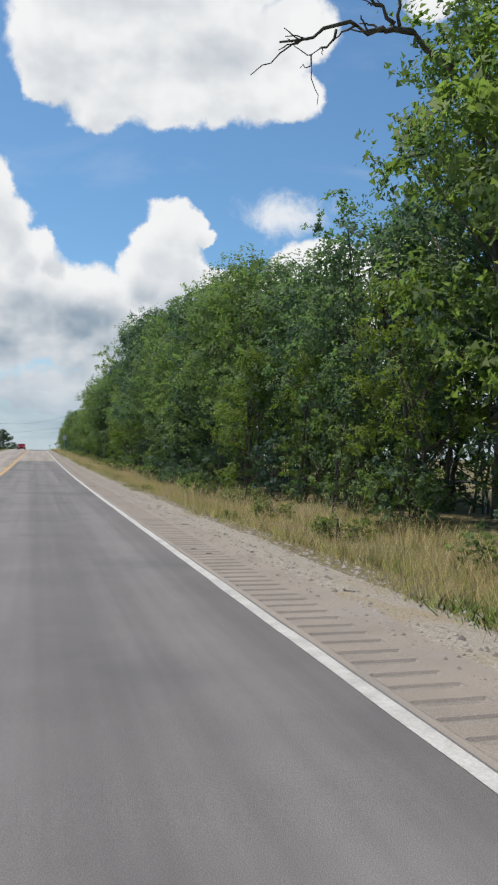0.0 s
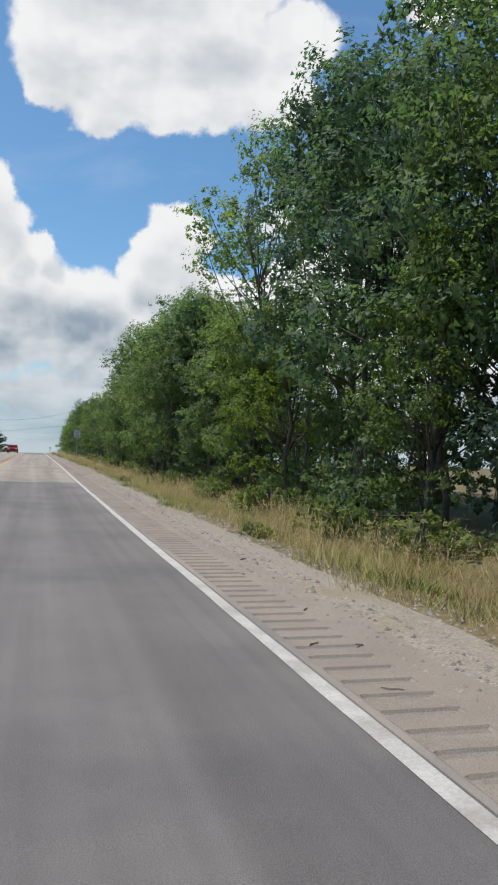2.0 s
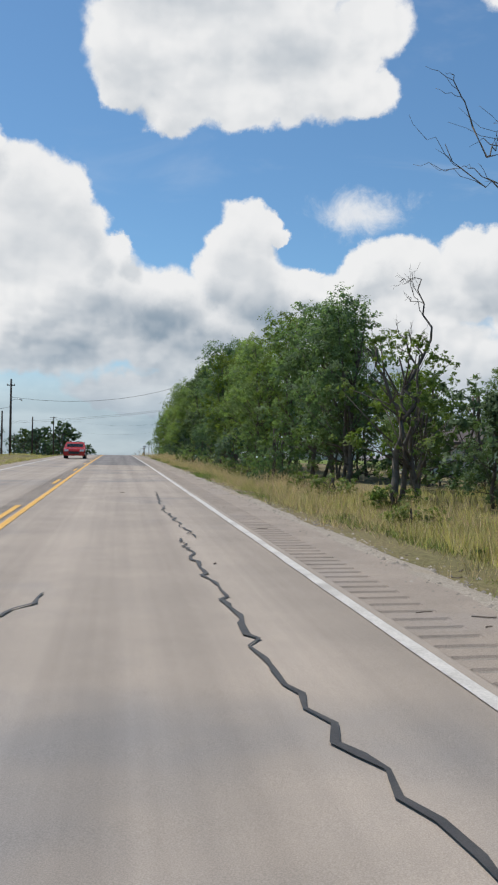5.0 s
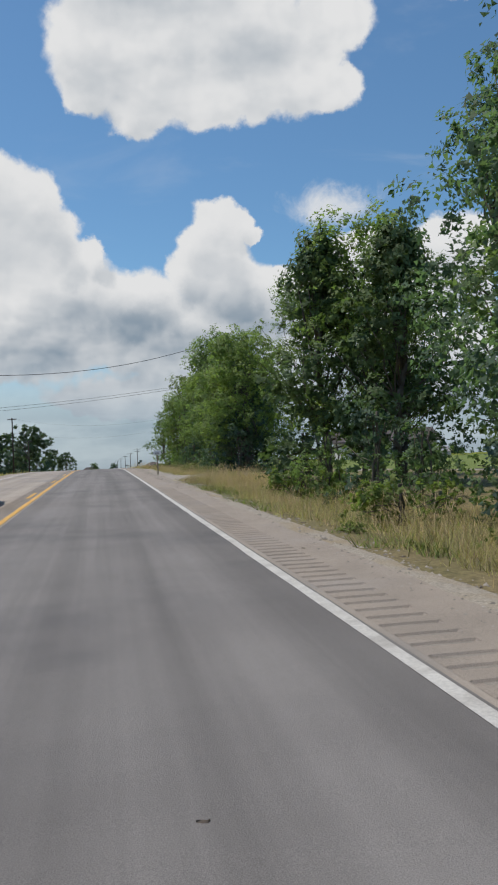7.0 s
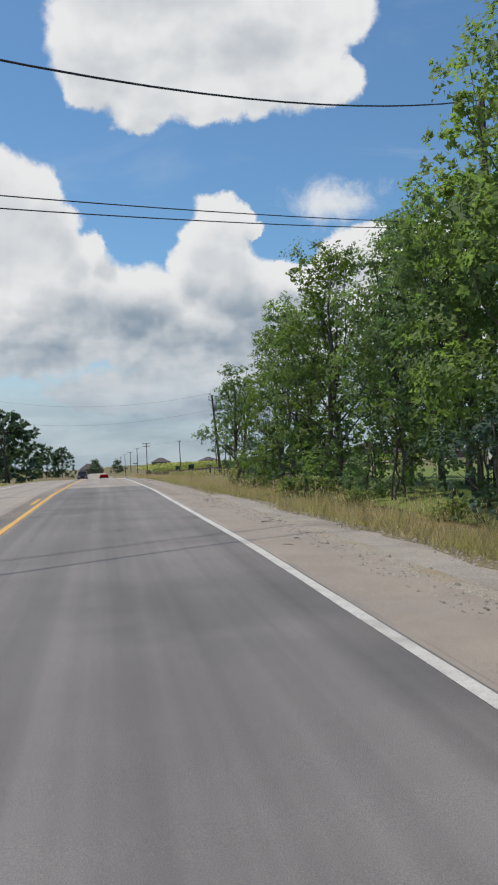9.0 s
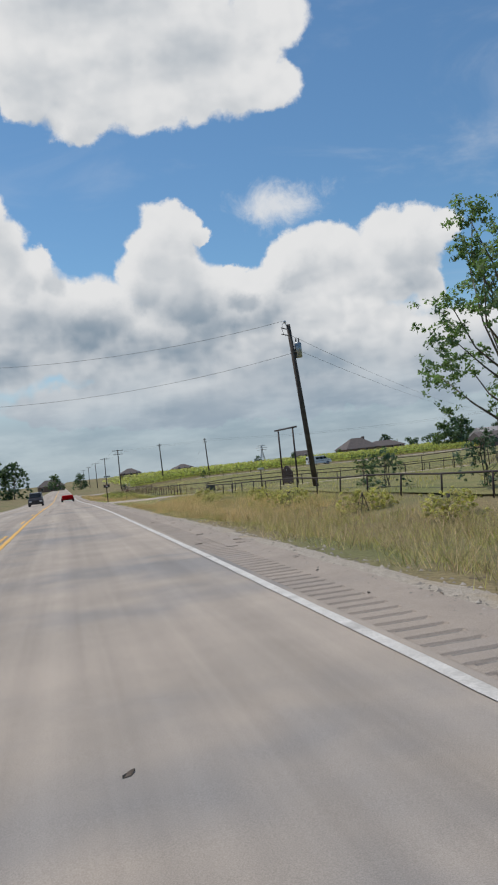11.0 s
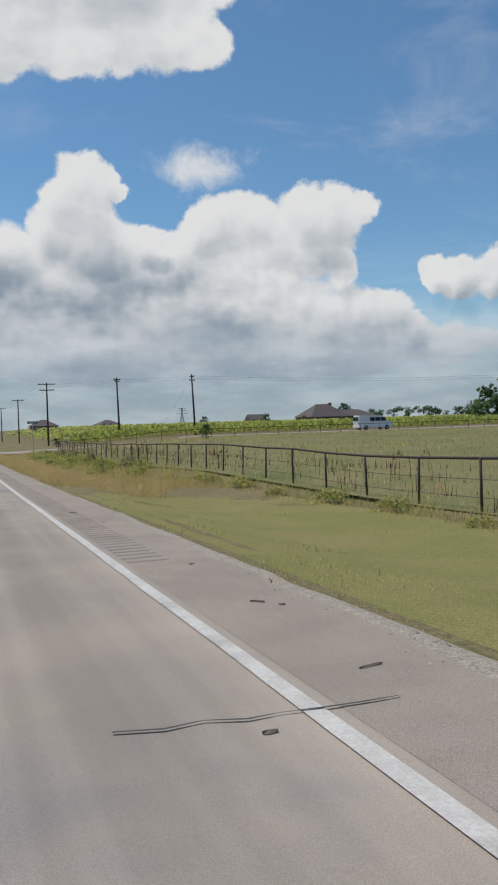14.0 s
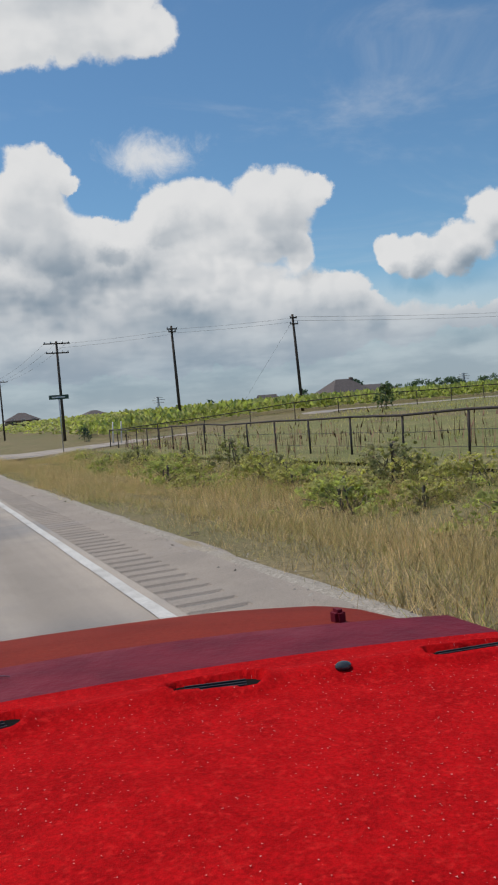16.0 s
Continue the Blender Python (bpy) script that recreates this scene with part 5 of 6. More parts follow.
limit = thing("speed_limit_sign", pose(3.92, 126.9, float(land_z(3.92, 126.9)), 0, 0, -3), "white speed limit sign reading 55 on a steel post", "road sign")
bm = bmesh.new()
box(bm, -0.305, 0.305, -0.002, 0.002, 2.28, 3.042)
bmesh.ops.bevel(bm, geom=[e for e in bm.edges if abs(e.verts[0].co.y - e.verts[1].co.y) > 0.003], offset=0.045, segments=5, affect="EDGES")
plate = part("plate", bm, SIGN_WHITE, limit)
v, f = [], []
ring = lambda w, h, r, n=5: [(sx * (w - r) + r * math.cos(a + q), sz * (h - r) + r * math.sin(a + q)) for sx, sz, q in ((1, 1, 0), (-1, 1, math.pi / 2), (-1, -1, math.pi), (1, -1, 1.5 * math.pi)) for a in [math.pi / 2 * i / n for i in range(n + 1)]]
outer, inner = ring(0.288, 0.364, 0.035), ring(0.274, 0.350, 0.028)
v = [(x, -0.0045, 2.661 + z) for x, z in outer] + [(x, -0.0045, 2.661 + z) for x, z in inner]
n = len(outer)
f = [(i, (i + 1) % n, n + (i + 1) % n, n + i) for i in range(n)]
shape("border", v, f, BLACK, plate)
for text, size, zz in (("SPEED", 0.155, 2.925), ("LIMIT", 0.155, 2.755), ("55", 0.37, 2.485)):
    lettering(text, size, pose(0, -0.005, zz, 90), plate, BLACK)
bm = bmesh.new()
box(bm, -0.03, 0.03, 0.005, 0.04, -0.3, 2.95, 0.006)
part("post", bm, STEEL, limit)

mail = thing("mailbox", pose(3.32, 343.3, float(land_z(3.32, 343.3)), 0, 0, 2), "large black mailbox on a rusty square post", "mailbox")
bm = bmesh.new()
box(bm, -0.038, 0.038, -0.038, 0.038, -0.2, 1.27, 0.006, pose(0, 0, 0, 0, -1.5, 0))
part("post", bm, PIPE, mail)
bm = bmesh.new()
box(bm, -0.25, 0.25, -0.12, 0.12, 1.27, 1.49)
bmesh.ops.bevel(bm, geom=[e for e in bm.edges if min(e.verts[0].co.z, e.verts[1].co.z) > 1.48 and abs(e.verts[0].co.x - e.verts[1].co.x) > 0.3], offset=0.07, segments=5, affect="EDGES")
bod = part("body", bm, BLACK, mail)
bm = bmesh.new()
box(bm, -0.27, 0.27, -0.14, 0.14, 1.485, 1.505, 0.006)
part("lid", bm, BLACK, mail)
for k in range(4):
    bm = bmesh.new()
    box(bm, -0.1 + 0.052 * k, -0.064 + 0.052 * k, -0.126, -0.121, 1.335, 1.415)
    part("number_bar", bm, SIGN_WHITE, bod)
bm = bmesh.new()
box(bm, -0.12, 0.0, -0.126, -0.121, 1.44, 1.47)
part("flag", bm, CAR_RED, bod, "small red flag")

OLD_POST = surface("grey_old_timber", (0.34, 0.28, 0.21), (0.26, 0.21, 0.16), 6.0, 0.9, 0.4, 40)
mail = thing("mailbox", pose(3.0, 217.8, float(land_z(3.0, 217.8)) + 0.05, 0, 0, -4), "white domed metal mailbox on a wooden post", "mailbox")
bm = bmesh.new()
box(bm, -0.035, 0.035, -0.035, 0.035, -0.2, 1.03, 0.006)
part("post", bm, OLD_POST, mail)
bm = bmesh.new()
box(bm, -0.2, 0.2, -0.085, 0.085, 1.03, 1.24)
bmesh.ops.bevel(bm, geom=[e for e in bm.edges if min(e.verts[0].co.z, e.verts[1].co.z) > 1.23 and abs(e.verts[0].co.x - e.verts[1].co.x) > 0.3], offset=0.08, segments=6, affect="EDGES")
bod = part("body", bm, SIGN_WHITE, mail)
for k in range(3):
    bm = bmesh.new()
    box(bm, -0.1 + 0.07 * k, -0.06 + 0.07 * k, -0.09, -0.086, 1.07, 1.14)
    part("number_bar", bm, BLACK, bod)

street = thing("street_sign", pose(9.0, 445.7, float(land_z(9.0, 445.7)), 0, 0, -8), "dark green street name sign on a post", "road sign")
pipe("post", [(0, 0, -0.2), (0, 0, 3.4)], 0.035, STEEL, street)
bm = bmesh.new()
box(bm, -0.62, 0.62, -0.012, 0.012, 3.4, 3.68, 0.004)
blade = part("plate", bm, SIGN_GREEN, street)
bm = bmesh.new()
box(bm, -0.45, 0.4, -0.017, -0.013, 3.5, 3.58)
part("text_bar", bm, SIGN_WHITE, blade)
marker = thing("marker_posts", pose(13.0, 449.0, float(land_z(13, 449))), "pair of pale slim marker posts", "marker post")
for dx in (0.0, 0.6):
    pipe("post", [(dx, 0, -0.1), (dx + 0.1, 0, 1.6)], 0.045, SIDING, marker)
for xx, yy in ((4.6, 268), (4.9, 279)):
    st = thing("road_sign", pose(xx, yy, float(land_z(xx, yy))), "small dark sign on a thin post", "road sign")
    pipe("post", [(0, 0, -0.2), (0, 0, 1.1)], 0.02, STEEL, st)
    bm = bmesh.new()
    box(bm, -0.15, 0.15, -0.032, -0.021, 0.85, 1.1, 0.004)
    part("plate", bm, SIGN_GREEN, st)

# wheeled bin by the fence
binn = thing("wheeled_bin", pose(12.0, 342.2, float(land_z(12.0, 342.2)), 0, 0, 12) @ Matrix.Diagonal((0.85, 0.85, 0.82, 1)), "dark green wheeled rubbish bin on the grass by the drive", "bin")
bm = bmesh.new()
bmesh.ops.create_cone(bm, cap_ends=True, segments=4, radius1=0.36, radius2=0.47, depth=0.86, matrix=pose(0, 0, 0.5, 0, 0, 45))
bmesh.ops.bevel(bm, geom=list(bm.edges), offset=0.04, segments=2, affect="EDGES")
part("tub", bm, BIN_GREEN, binn)
bm = bmesh.new()
box(bm, -0.38, 0.38, -0.42, 0.38, 0.94, 1.02, 0.03)
part("lid", bm, BIN_GREEN, binn)
bm = bmesh.new()
box(bm, -0.26, 0.26, -0.41, -0.37, 0.8, 0.86, 0.01)
part("grip", bm, BLACK, binn)
for s in (-0.26, 0.26):
    v, f = [], []
    tube(v, f, [(s - 0.03, 0.34, 0.12), (s + 0.03, 0.34, 0.12)], [0.12, 0.12], 14)
    shape("wheel", v, f, RUBBER, binn, smooth=True)

# culvert end under the drive
culv = thing("culvert_headwall", pose(7.0, 334.7, float(land_z(7.0, 334.5)) + 0.06, 0, 0, -6), "stained concrete culvert headwall with two low side walls", "culvert")
bm = bmesh.new()
box(bm, -0.42, 0.42, -0.1, 0.1, -0.06, 0.06, 0.015)
part("cap", bm, OLD_CONCRETE, culv)
bm = bmesh.new()
box(bm, -0.38, 0.38, -0.02, 0.08, -0.5, -0.062, 0.01)
back = part("back_wall", bm, OLD_CONCRETE, culv)
for s, n in ((-1, 1.3), (1, 2.1)):
    bm = bmesh.new()
    box(bm, -0.07, 0.07, -n, 0, -0.5, 0.02, 0.012, pose(s * 0.36, -0.102, 0, 2.5, 0, s * 5))
    part("side_wall", bm, OLD_CONCRETE, culv)
# Flat disc with no bore; the pipe's dark inside is put into its black.
bm = bmesh.new()
bmesh.ops.create_cone(bm, cap_ends=True, segments=20, radius1=0.17, radius2=0.17, depth=0.03, matrix=pose(0, -0.036, -0.25, 90))
part("pipe_mouth", bm, BLACK, back)

# pale stone block by the gravel entrance
block = thing("stone_block", pose(7.0, 204.6, float(land_z(7.0, 204.6)) + 0.06, 4, 5, 20) @ Matrix.Diagonal((0.9, 0.9, 1.0, 1)), "pale rough stone block in the grass", "stone")
bm = bmesh.new()
box(bm, -0.5, 0.5, -0.25, 0.25, -0.2, 0.25, 0.06)
part("slab", bm, OLD_CONCRETE, block)
can = thing("litter_cup", pose(3.7, 207.6, float(land_z(3.7, 207.6)) + 0.075, 90, 0, 65), "crumpled white paper cup lying on gravel", "litter")
bm = bmesh.new()
bmesh.ops.create_cone(bm, cap_ends=True, segments=14, radius1=0.028, radius2=0.04, depth=0.11)
part("cup", bm, SIGN_WHITE, can)


# ---- buildings ----
def house(name, x, y, w, d, wall, roof, turn, wall_mat, label, hips=True, chimney=True, n_win=4, porch=False, cover=None):
    h = thing(name, pose(x, y, float(land_z(x, y)) - 0.1, 0, 0, turn), label, "house")
    bm = bmesh.new()
    box(bm, -w / 2, w / 2, -d / 2, d / 2, 0, wall, 0.02)
    part("wall", bm, wall_mat, h)
    e, k = 0.5, (d / 2 + 0.5) * (0.9 if hips else 0.0)
    v = [(-w / 2 - e, -d / 2 - e, wall), (w / 2 + e, -d / 2 - e, wall), (w / 2 + e, d / 2 + e, wall), (-w / 2 - e, d / 2 + e, wall), (-w / 2 - e + k, 0, wall + roof), (w / 2 + e - k, 0, wall + roof)]
    v += [(a, b, c - 0.15) for a, b, c in v[:4]]
    rf = shape("roof", v, [(0, 1, 5, 4), (1, 2, 5), (2, 3, 4, 5), (3, 0, 4), (0, 6, 7, 1), (1, 7, 8, 2), (2, 8, 9, 3), (3, 9, 6, 0), (9, 8, 7, 6)], cover or ROOF, h)
    if chimney:
        bm = bmesh.new()
        box(bm, w * 0.18, w * 0.18 + 1.1, -0.6, 0.4, 0.2, roof + 0.5, 0.03, Matrix.Translation((0, 0, wall)))
        part("chimney", bm, BRICK, rf)
    for i in range(n_win):
        xx = -w / 2 + w * (i + 0.5) / n_win
        bm = bmesh.new()
        box(bm, xx - 0.6, xx + 0.6, -d / 2 - 0.04, -d / 2 + 0.05, 0.9, 2.2)
        win = part("window", bm, SIDING, h)
        bm = bmesh.new()
        box(bm, xx - 0.5, xx + 0.5, -d / 2 - 0.06, -d / 2 - 0.045, 1.0, 2.1)
        part("pane", bm, GLASS_DARK, win)
    if porch:
        bm = bmesh.new()
        box(bm, -w / 2, w / 2, -d / 2 - 2.2, -d / 2, 0.0, 0.35, 0.02)
        part("porch_floor", bm, SIDING, h)
        bm = bmesh.new()
        box(bm, -w / 2 - 0.2, w / 2 + 0.2, -d / 2 - 2.5, -d / 2, wall - 0.25, wall - 0.1, 0.02)
        part("porch_roof", bm, ROOF, h)
        for i in range(7):
            xx = -w / 2 + 0.1 + (w - 0.2) * i / 6
            bm = bmesh.new()
            box(bm, xx - 0.07, xx + 0.07, -d / 2 - 2.15, -d / 2 - 2.0, 0.35, wall - 0.25, 0.01)
            part("porch_post", bm, CAR_WHITE, h)
        bm = bmesh.new()
        box(bm, -w / 2, w / 2, -d / 2 - 2.1, -d / 2 - 2.05, 1.15, 1.22)
        for i in range(60):
            xx = -w / 2 + w * (i + 0.5) / 60
            box(bm, xx - 0.02, xx + 0.02, -d / 2 - 2.09, -d / 2 - 2.06, 0.4, 1.15)
        part("railing", bm, CAR_WHITE, h)
    return h


house("farmhouse", 140, 641, 17, 13, 2.3, 5.0, 5, BRICK, "large brown brick house with a steep grey hip roof")
house("farmhouse", 156, 647, 18, 11, 2.2, 2.7, 5, BRICK, "lower brown wing house with a hip roof", chimney=False)
house("farmhouse", 113, 646, 6, 6, 1.6, 2.3, 0, SIDING, "small pale house with a steep dark roof", hips=False, chimney=False, n_win=2)
house("farmhouse", 118, 463, 24, 10, 3.0, 1.9, -4, SIDING, "long low white farm building with a pale metal roof", hips=False, chimney=False, n_win=6, cover=METAL_ROOF)
house("barn", 105.5, 458, 7, 7, 2.2, 1.6, -4, BRICK, "small brown barn with an arched front", hips=False, chimney=False, n_win=1)
house("farmhouse", 30, 640, 9, 8, 1.8, 2.2, 0, BRICK, "distant brown house with a hip roof", chimney=False, n_win=3)
house("farmhouse", 60, 680, 9, 8, 1.6, 2.0, 10, BRICK, "distant brown house among fields", chimney=False, n_win=3)
house("farmhouse", -6, 720, 14, 9, 2.8, 3.4, 0, BRICK, "distant house at the end of the road", chimney=False, n_win=3)
house("bungalow", 42, 290, 14, 8, 2.9, 1.9, -8, SIDING, "pale bungalow with a railed white porch on a lawn", hips=False, chimney=False, porch=True)
house("shed", 21, 173, 6, 5, 2.2, 1.3, 0, SIDING, "small pale shed behind the clearing", hips=False, chimney=False, n_win=1)


def lattice_tower(x, y, high, wide, label):
    t = thing("lattice_tower", pose(x, y, float(land_z(x, y))), label, "pylon")
    v, f = [], []
    for sx, sy in ((-1, -1), (1, -1), (1, 1), (-1, 1)):
        tube(v, f, [(sx * wide / 2, sy * wide / 2, 0), (sx * wide * 0.12, sy * wide * 0.12, high * 0.6), (sx * wide * 0.1, sy * wide * 0.1, high)], [0.28, 0.25, 0.2], 4)
    shape("legs", v, f, STEEL, t)
    for zz, half in ((0.68, 5.5), (0.82, 6.5), (0.95, 4.5)):
        pipe("crossarm", [(-half, 0, high * zz), (0, 0, high * zz + 0.8), (half, 0, high * zz)], 0.25, STEEL, t, 4)
    v, f = [], []
    for k in range(8):
        z0, z1 = high * k / 8, high * (k + 1) / 8
        a, b = (wide / 2 * (1 - 0.76 * min(1, z / (high * 0.6))) for z in (z0, z1))
        tube(v, f, [(-a, -a, z0), (b, -b, z1)], [0.15, 0.15], 4)
        tube(v, f, [(a, -a, z0), (-b, -b, z1)], [0.15, 0.15], 4)
    shape("bracing", v, f, STEEL, t)


lattice_tower(219, 1140, 18, 5, "grey lattice power pylon on the skyline")
lattice_tower(455, 980, 15, 4.5, "grey lattice power pylon on the skyline")


# ---- vehicles ----
def vehicle(name, x, y, turn, paint, label, profile, half, wheels, glass, category="car"):
    """A car: lofted body, dark glazing, wheels and lamps. Nose to +x of its own."""
    z = float(road_z(y)) if abs(x) < 6 else float(land_z(x, y)) + 0.03
    c = thing(name, pose(x, y, z, 0, 0, turn), label, category)
    bm = bmesh.new()
    rings = []
    for s, tuck in ((-1, 1.0), (1, 1.0)):
        rings.append([bm.verts.new((px, s * half * (1.0 if pz < 1.0 else 0.84), pz)) for px, pz in profile])
    n = len(profile)
    for i in range(n):
        bm.faces.new((rings[0][i], rings[0][(i + 1) % n], rings[1][(i + 1) % n], rings[1][i]))
    bm.faces.new(rings[0][::-1])
    bm.faces.new(rings[1])
    bmesh.ops.bevel(bm, geom=list(bm.edges), offset=0.06, segments=2, affect="EDGES")
    body = part("body", bm, paint, c)
    for nm, pts in glass:
        bm = bmesh.new()
        vs = [bm.verts.new(p) for p in pts]
        bm.faces.new(vs)
        g2 = bmesh.ops.extrude_face_region(bm, geom=list(bm.faces))
        part(nm, bm, GLASS_DARK, c)
    for wx in wheels:
        for s in (-1, 1):
            v, f = [], []
            tube(v, f, [(wx, s * (half - 0.2), 0.33), (wx, s * (half + 0.01), 0.33)], [0.33, 0.33], 18)
            w = shape("wheel", v, f, RUBBER, c, smooth=True)
            v, f = [], []
            tube(v, f, [(wx, s * (half - 0.05), 0.33), (wx, s * (half + 0.02), 0.33)], [0.2, 0.19], 12)
            shape("rim", v, f, STEEL, w, smooth=True)
    nose, tail = max(p[0] for p in profile), min(p[0] for p in profile)
    for s in (-1, 1):
        bm = bmesh.new()
        box(bm, nose - 0.05, nose + 0.015, s * half * 0.72 - 0.18, s * half * 0.72 + 0.18, 0.62, 0.78, 0.01)
        part("headlight", bm, LAMP_CLEAR, c)
        bm = bmesh.new()
        box(bm, tail - 0.015, tail + 0.05, s * half * 0.8 - 0.1, s * half * 0.8 + 0.1, 0.75, 1.0, 0.01)
        part("tail_lamp", bm, CAR_RED, c)
    bm = bmesh.new()
    box(bm, nose - 0.05, nose + 0.02, -half * 0.5, half * 0.5, 0.4, 0.58, 0.01)
    part("grille", bm, BLACK, c)
    return c


sedan = [(2.2, 0.25), (2.25, 0.62), (2.1, 0.82), (1.0, 0.98), (0.25, 1.46), (-0.9, 1.48), (-1.75, 1.05), (-2.2, 1.0), (-2.25, 0.3)]
suv = [(2.2, 0.3), (2.25, 0.8), (2.1, 0.98), (1.1, 1.1), (0.5, 1.72), (-1.9, 1.76), (-2.2, 1.1), (-2.25, 0.35)]
vanp = [(2.75, 0.3), (2.8, 0.85), (2.6, 1.08), (1.9, 1.2), (1.2, 2.0), (-2.7, 2.08), (-2.8, 1.2), (-2.8, 0.3)]


def glazing(a, b, half, roof_in):
    (ax, az), (bx, bz) = a, b
    h0, h1 = half * 0.86, half * roof_in
    return [("windscreen", [(ax + 0.03, -h0 * 0.9, az + 0.05), (ax + 0.03, h0 * 0.9, az + 0.05), (bx + 0.06, h1 * 0.95, bz - 0.06), (bx + 0.06, -h1 * 0.95, bz - 0.06)])]


vehicle("red_car", -3.75, 197, -90, CAR_RED, "red sedan in the oncoming lane", sedan, 0.9, (1.4, -1.4), glazing((0.98, 0.98), (0.25, 1.46), 0.9, 0.8))
vehicle("dark_suv", -3.8, 383, -90, CAR_DARK, "dark SUV in the oncoming lane", suv, 0.93, (1.4, -1.4), glazing((1.08, 1.1), (0.5, 1.72), 0.93, 0.8))
side_glass = [("side_window", [(x0, -0.96, 1.25), (x1, -0.96, 1.25), (x1 - (0.3 if x1 > 1.3 else 0), -0.87, 1.78), (x0, -0.87, 1.78)]) for x0, x1 in ((0.85, 1.75), (-0.1, 0.75), (-1.0, -0.2))]
side_glass.append(("rear_window", [(-2.86, -0.7, 1.3), (-2.86, 0.7, 1.3), (-2.8, 0.7, 1.85), (-2.8, -0.7, 1.85)]))
vehicle("white_van", 57.0, 449.2, 3, CAR_WHITE, "white panel van on the side road", vanp, 0.98, (1.8, -1.7), side_glass + glazing((1.88, 1.2), (1.2, 2.0), 0.95, 0.85), "van")

# ---- corn ----
rng = np.random.default_rng(12)
cv, cf, base = [], [], 0
rows_y = np.concatenate([np.arange(455.5, 476, 1.1), np.arange(477, 560, 4.5), np.arange(565, 700, 14)])
for yy in rows_y:
    x0 = 15.5 + max(0, (yy - 460)) * 0.02
    gap = 0.5 if yy < 476 else (1.2 if yy < 560 else 3.0)
    xs = np.arange(x0, 230 if yy < 560 else 260, gap)
    xs = xs + rng.normal(size=len(xs)) * 0.12
    n = len(xs)
    hgt = rng.uniform(1.25, 1.7, n)
    big = gap / 0.5
    z = land_z(xs, np.full(n, yy))
    for k in range(5):
        a = rng.uniform(0, 2 * np.pi, n)
        h0 = hgt * rng.uniform(0.25, 0.95, n)
        l = rng.uniform(0.35, 0.6, n) * big ** 0.6
        w = 0.06 * big
        dx, dy = np.cos(a), np.sin(a)
        p0 = np.stack([xs - dy * w, yy + dx * w, z + h0 * 0.75], 1)
        p1 = np.stack([xs + dy * w, yy - dx * w, z + h0 * 0.75], 1)
        p2 = np.stack([xs + dx * l * 0.6 + dy * w, yy + dy * l * 0.6 - dx * w, z + h0 + 0.12], 1)
        p3 = np.stack([xs + dx * l, yy + dy * l, z + h0 - 0.12], 1)
        cv.append(np.stack([p0, p1, p2, p3], 1).reshape(-1, 3))
        cf.append(np.arange(n * 4).reshape(-1, 4) + base)
        base += n * 4
tagged(fast_mesh("corn_field", np.concatenate(cv), np.concatenate(cf), CORN), "field of yellow-green corn in rows", "corn", kind="stuff")
WEED = surface("weed_leaf", (0.45, 0.40, 0.19), (0.53, 0.45, 0.23), 0.8, 0.85, per_piece=0.3, thin=0.55, gloss=0.1)
cedar = tree(91, 2.3, 0.9, 0.1, 3000, 40, 0.12, LEAF_DARK, "small dark bushy cedar in the pasture", "shrub", "cedar", clump=0.4, trunk=0.05)
plant(cedar, [(28.2, 437.5, 0.8), (13.6, 462, 0.55)], 9, "")
weeds = tree(92, 1.1, 1.5, 0.05, 2600, 44, 0.10, WEED, "low leafy weeds growing along the fence", "weeds", "weeds", clump=0.35, trunk=0.02, stems=3)
spots_w = [(r.uniform(7.4, 9.4), y + r.uniform(-1, 1), r.uniform(0.5, 0.8)) for y in range(374, 432, 3)] + [(r.uniform(8.3, 9.3), y, r.uniform(0.35, 0.6)) for y in range(346, 374, 3)] + [(r.uniform(6.6, 8.0), y, r.uniform(0.6, 0.85)) for y in (404, 406, 407, 409, 411, 413)] + [(r.uniform(7.5, 9.3), y + r.uniform(-1, 1), r.uniform(0.6, 1.0)) for y in range(284, 330, 6)] + [(r.uniform(9.9, 11), y, 0.6) for y in range(346, 358, 4)]
plant(weeds, [(x, y, k * 0.68) for x, y, k in spots_w], 10, "fence-line weeds")
foot = tree(95, 1.0, 1.3, 0.05, 2200, 40, 0.1, LOW_WEED, "low leafy green weeds at the foot of the wood", "weeds", "weeds", clump=0.36, trunk=0.02, stems=3)
plant(foot, [(r.uniform(5.9, 7.3), y + r.uniform(-1.5, 1.5), r.uniform(0.5, 1.05)) for y in range(6, 204, 5)] + [(r.uniform(6.2, 7.4), y + r.uniform(-1, 1), r.uniform(0.5, 0.9)) for y in range(226, 262, 5)] + [(r.uniform(3.7, 4.3), y, r.uniform(0.18, 0.32)) for y in (17.5, 31, 43.6, 62.3, 84.5, 87.2, 98, 140, 171, 187)], 13, "weeds below the trees")
FRESH_WEED = surface("fresh_weed_leaf", (0.38, 0.38, 0.16), (0.46, 0.43, 0.2), 0.8, 0.85, per_piece=0.3, thin=0.55, gloss=0.1)
fresh = tree(93, 0.95, 1.7, 0.05, 3200, 50, 0.085, FRESH_WEED, "broad fresh green weeds in front of the pipe fence", "weeds", "weeds", clump=0.36, trunk=0.02, stems=3)
plant(fresh, [(7.2 + 0.75 * math.sin(k * 2.3), 387 + 3.6 * k, 0.56 + 0.16 * math.sin(k * 1.7)) for k in range(12)], 11, "fence-line weeds")
DULL_WEED = surface("dull_weed_leaf", (0.3, 0.275, 0.165), (0.37, 0.33, 0.2), 0.8, 0.85, per_piece=0.3, thin=0.5, gloss=0.1)
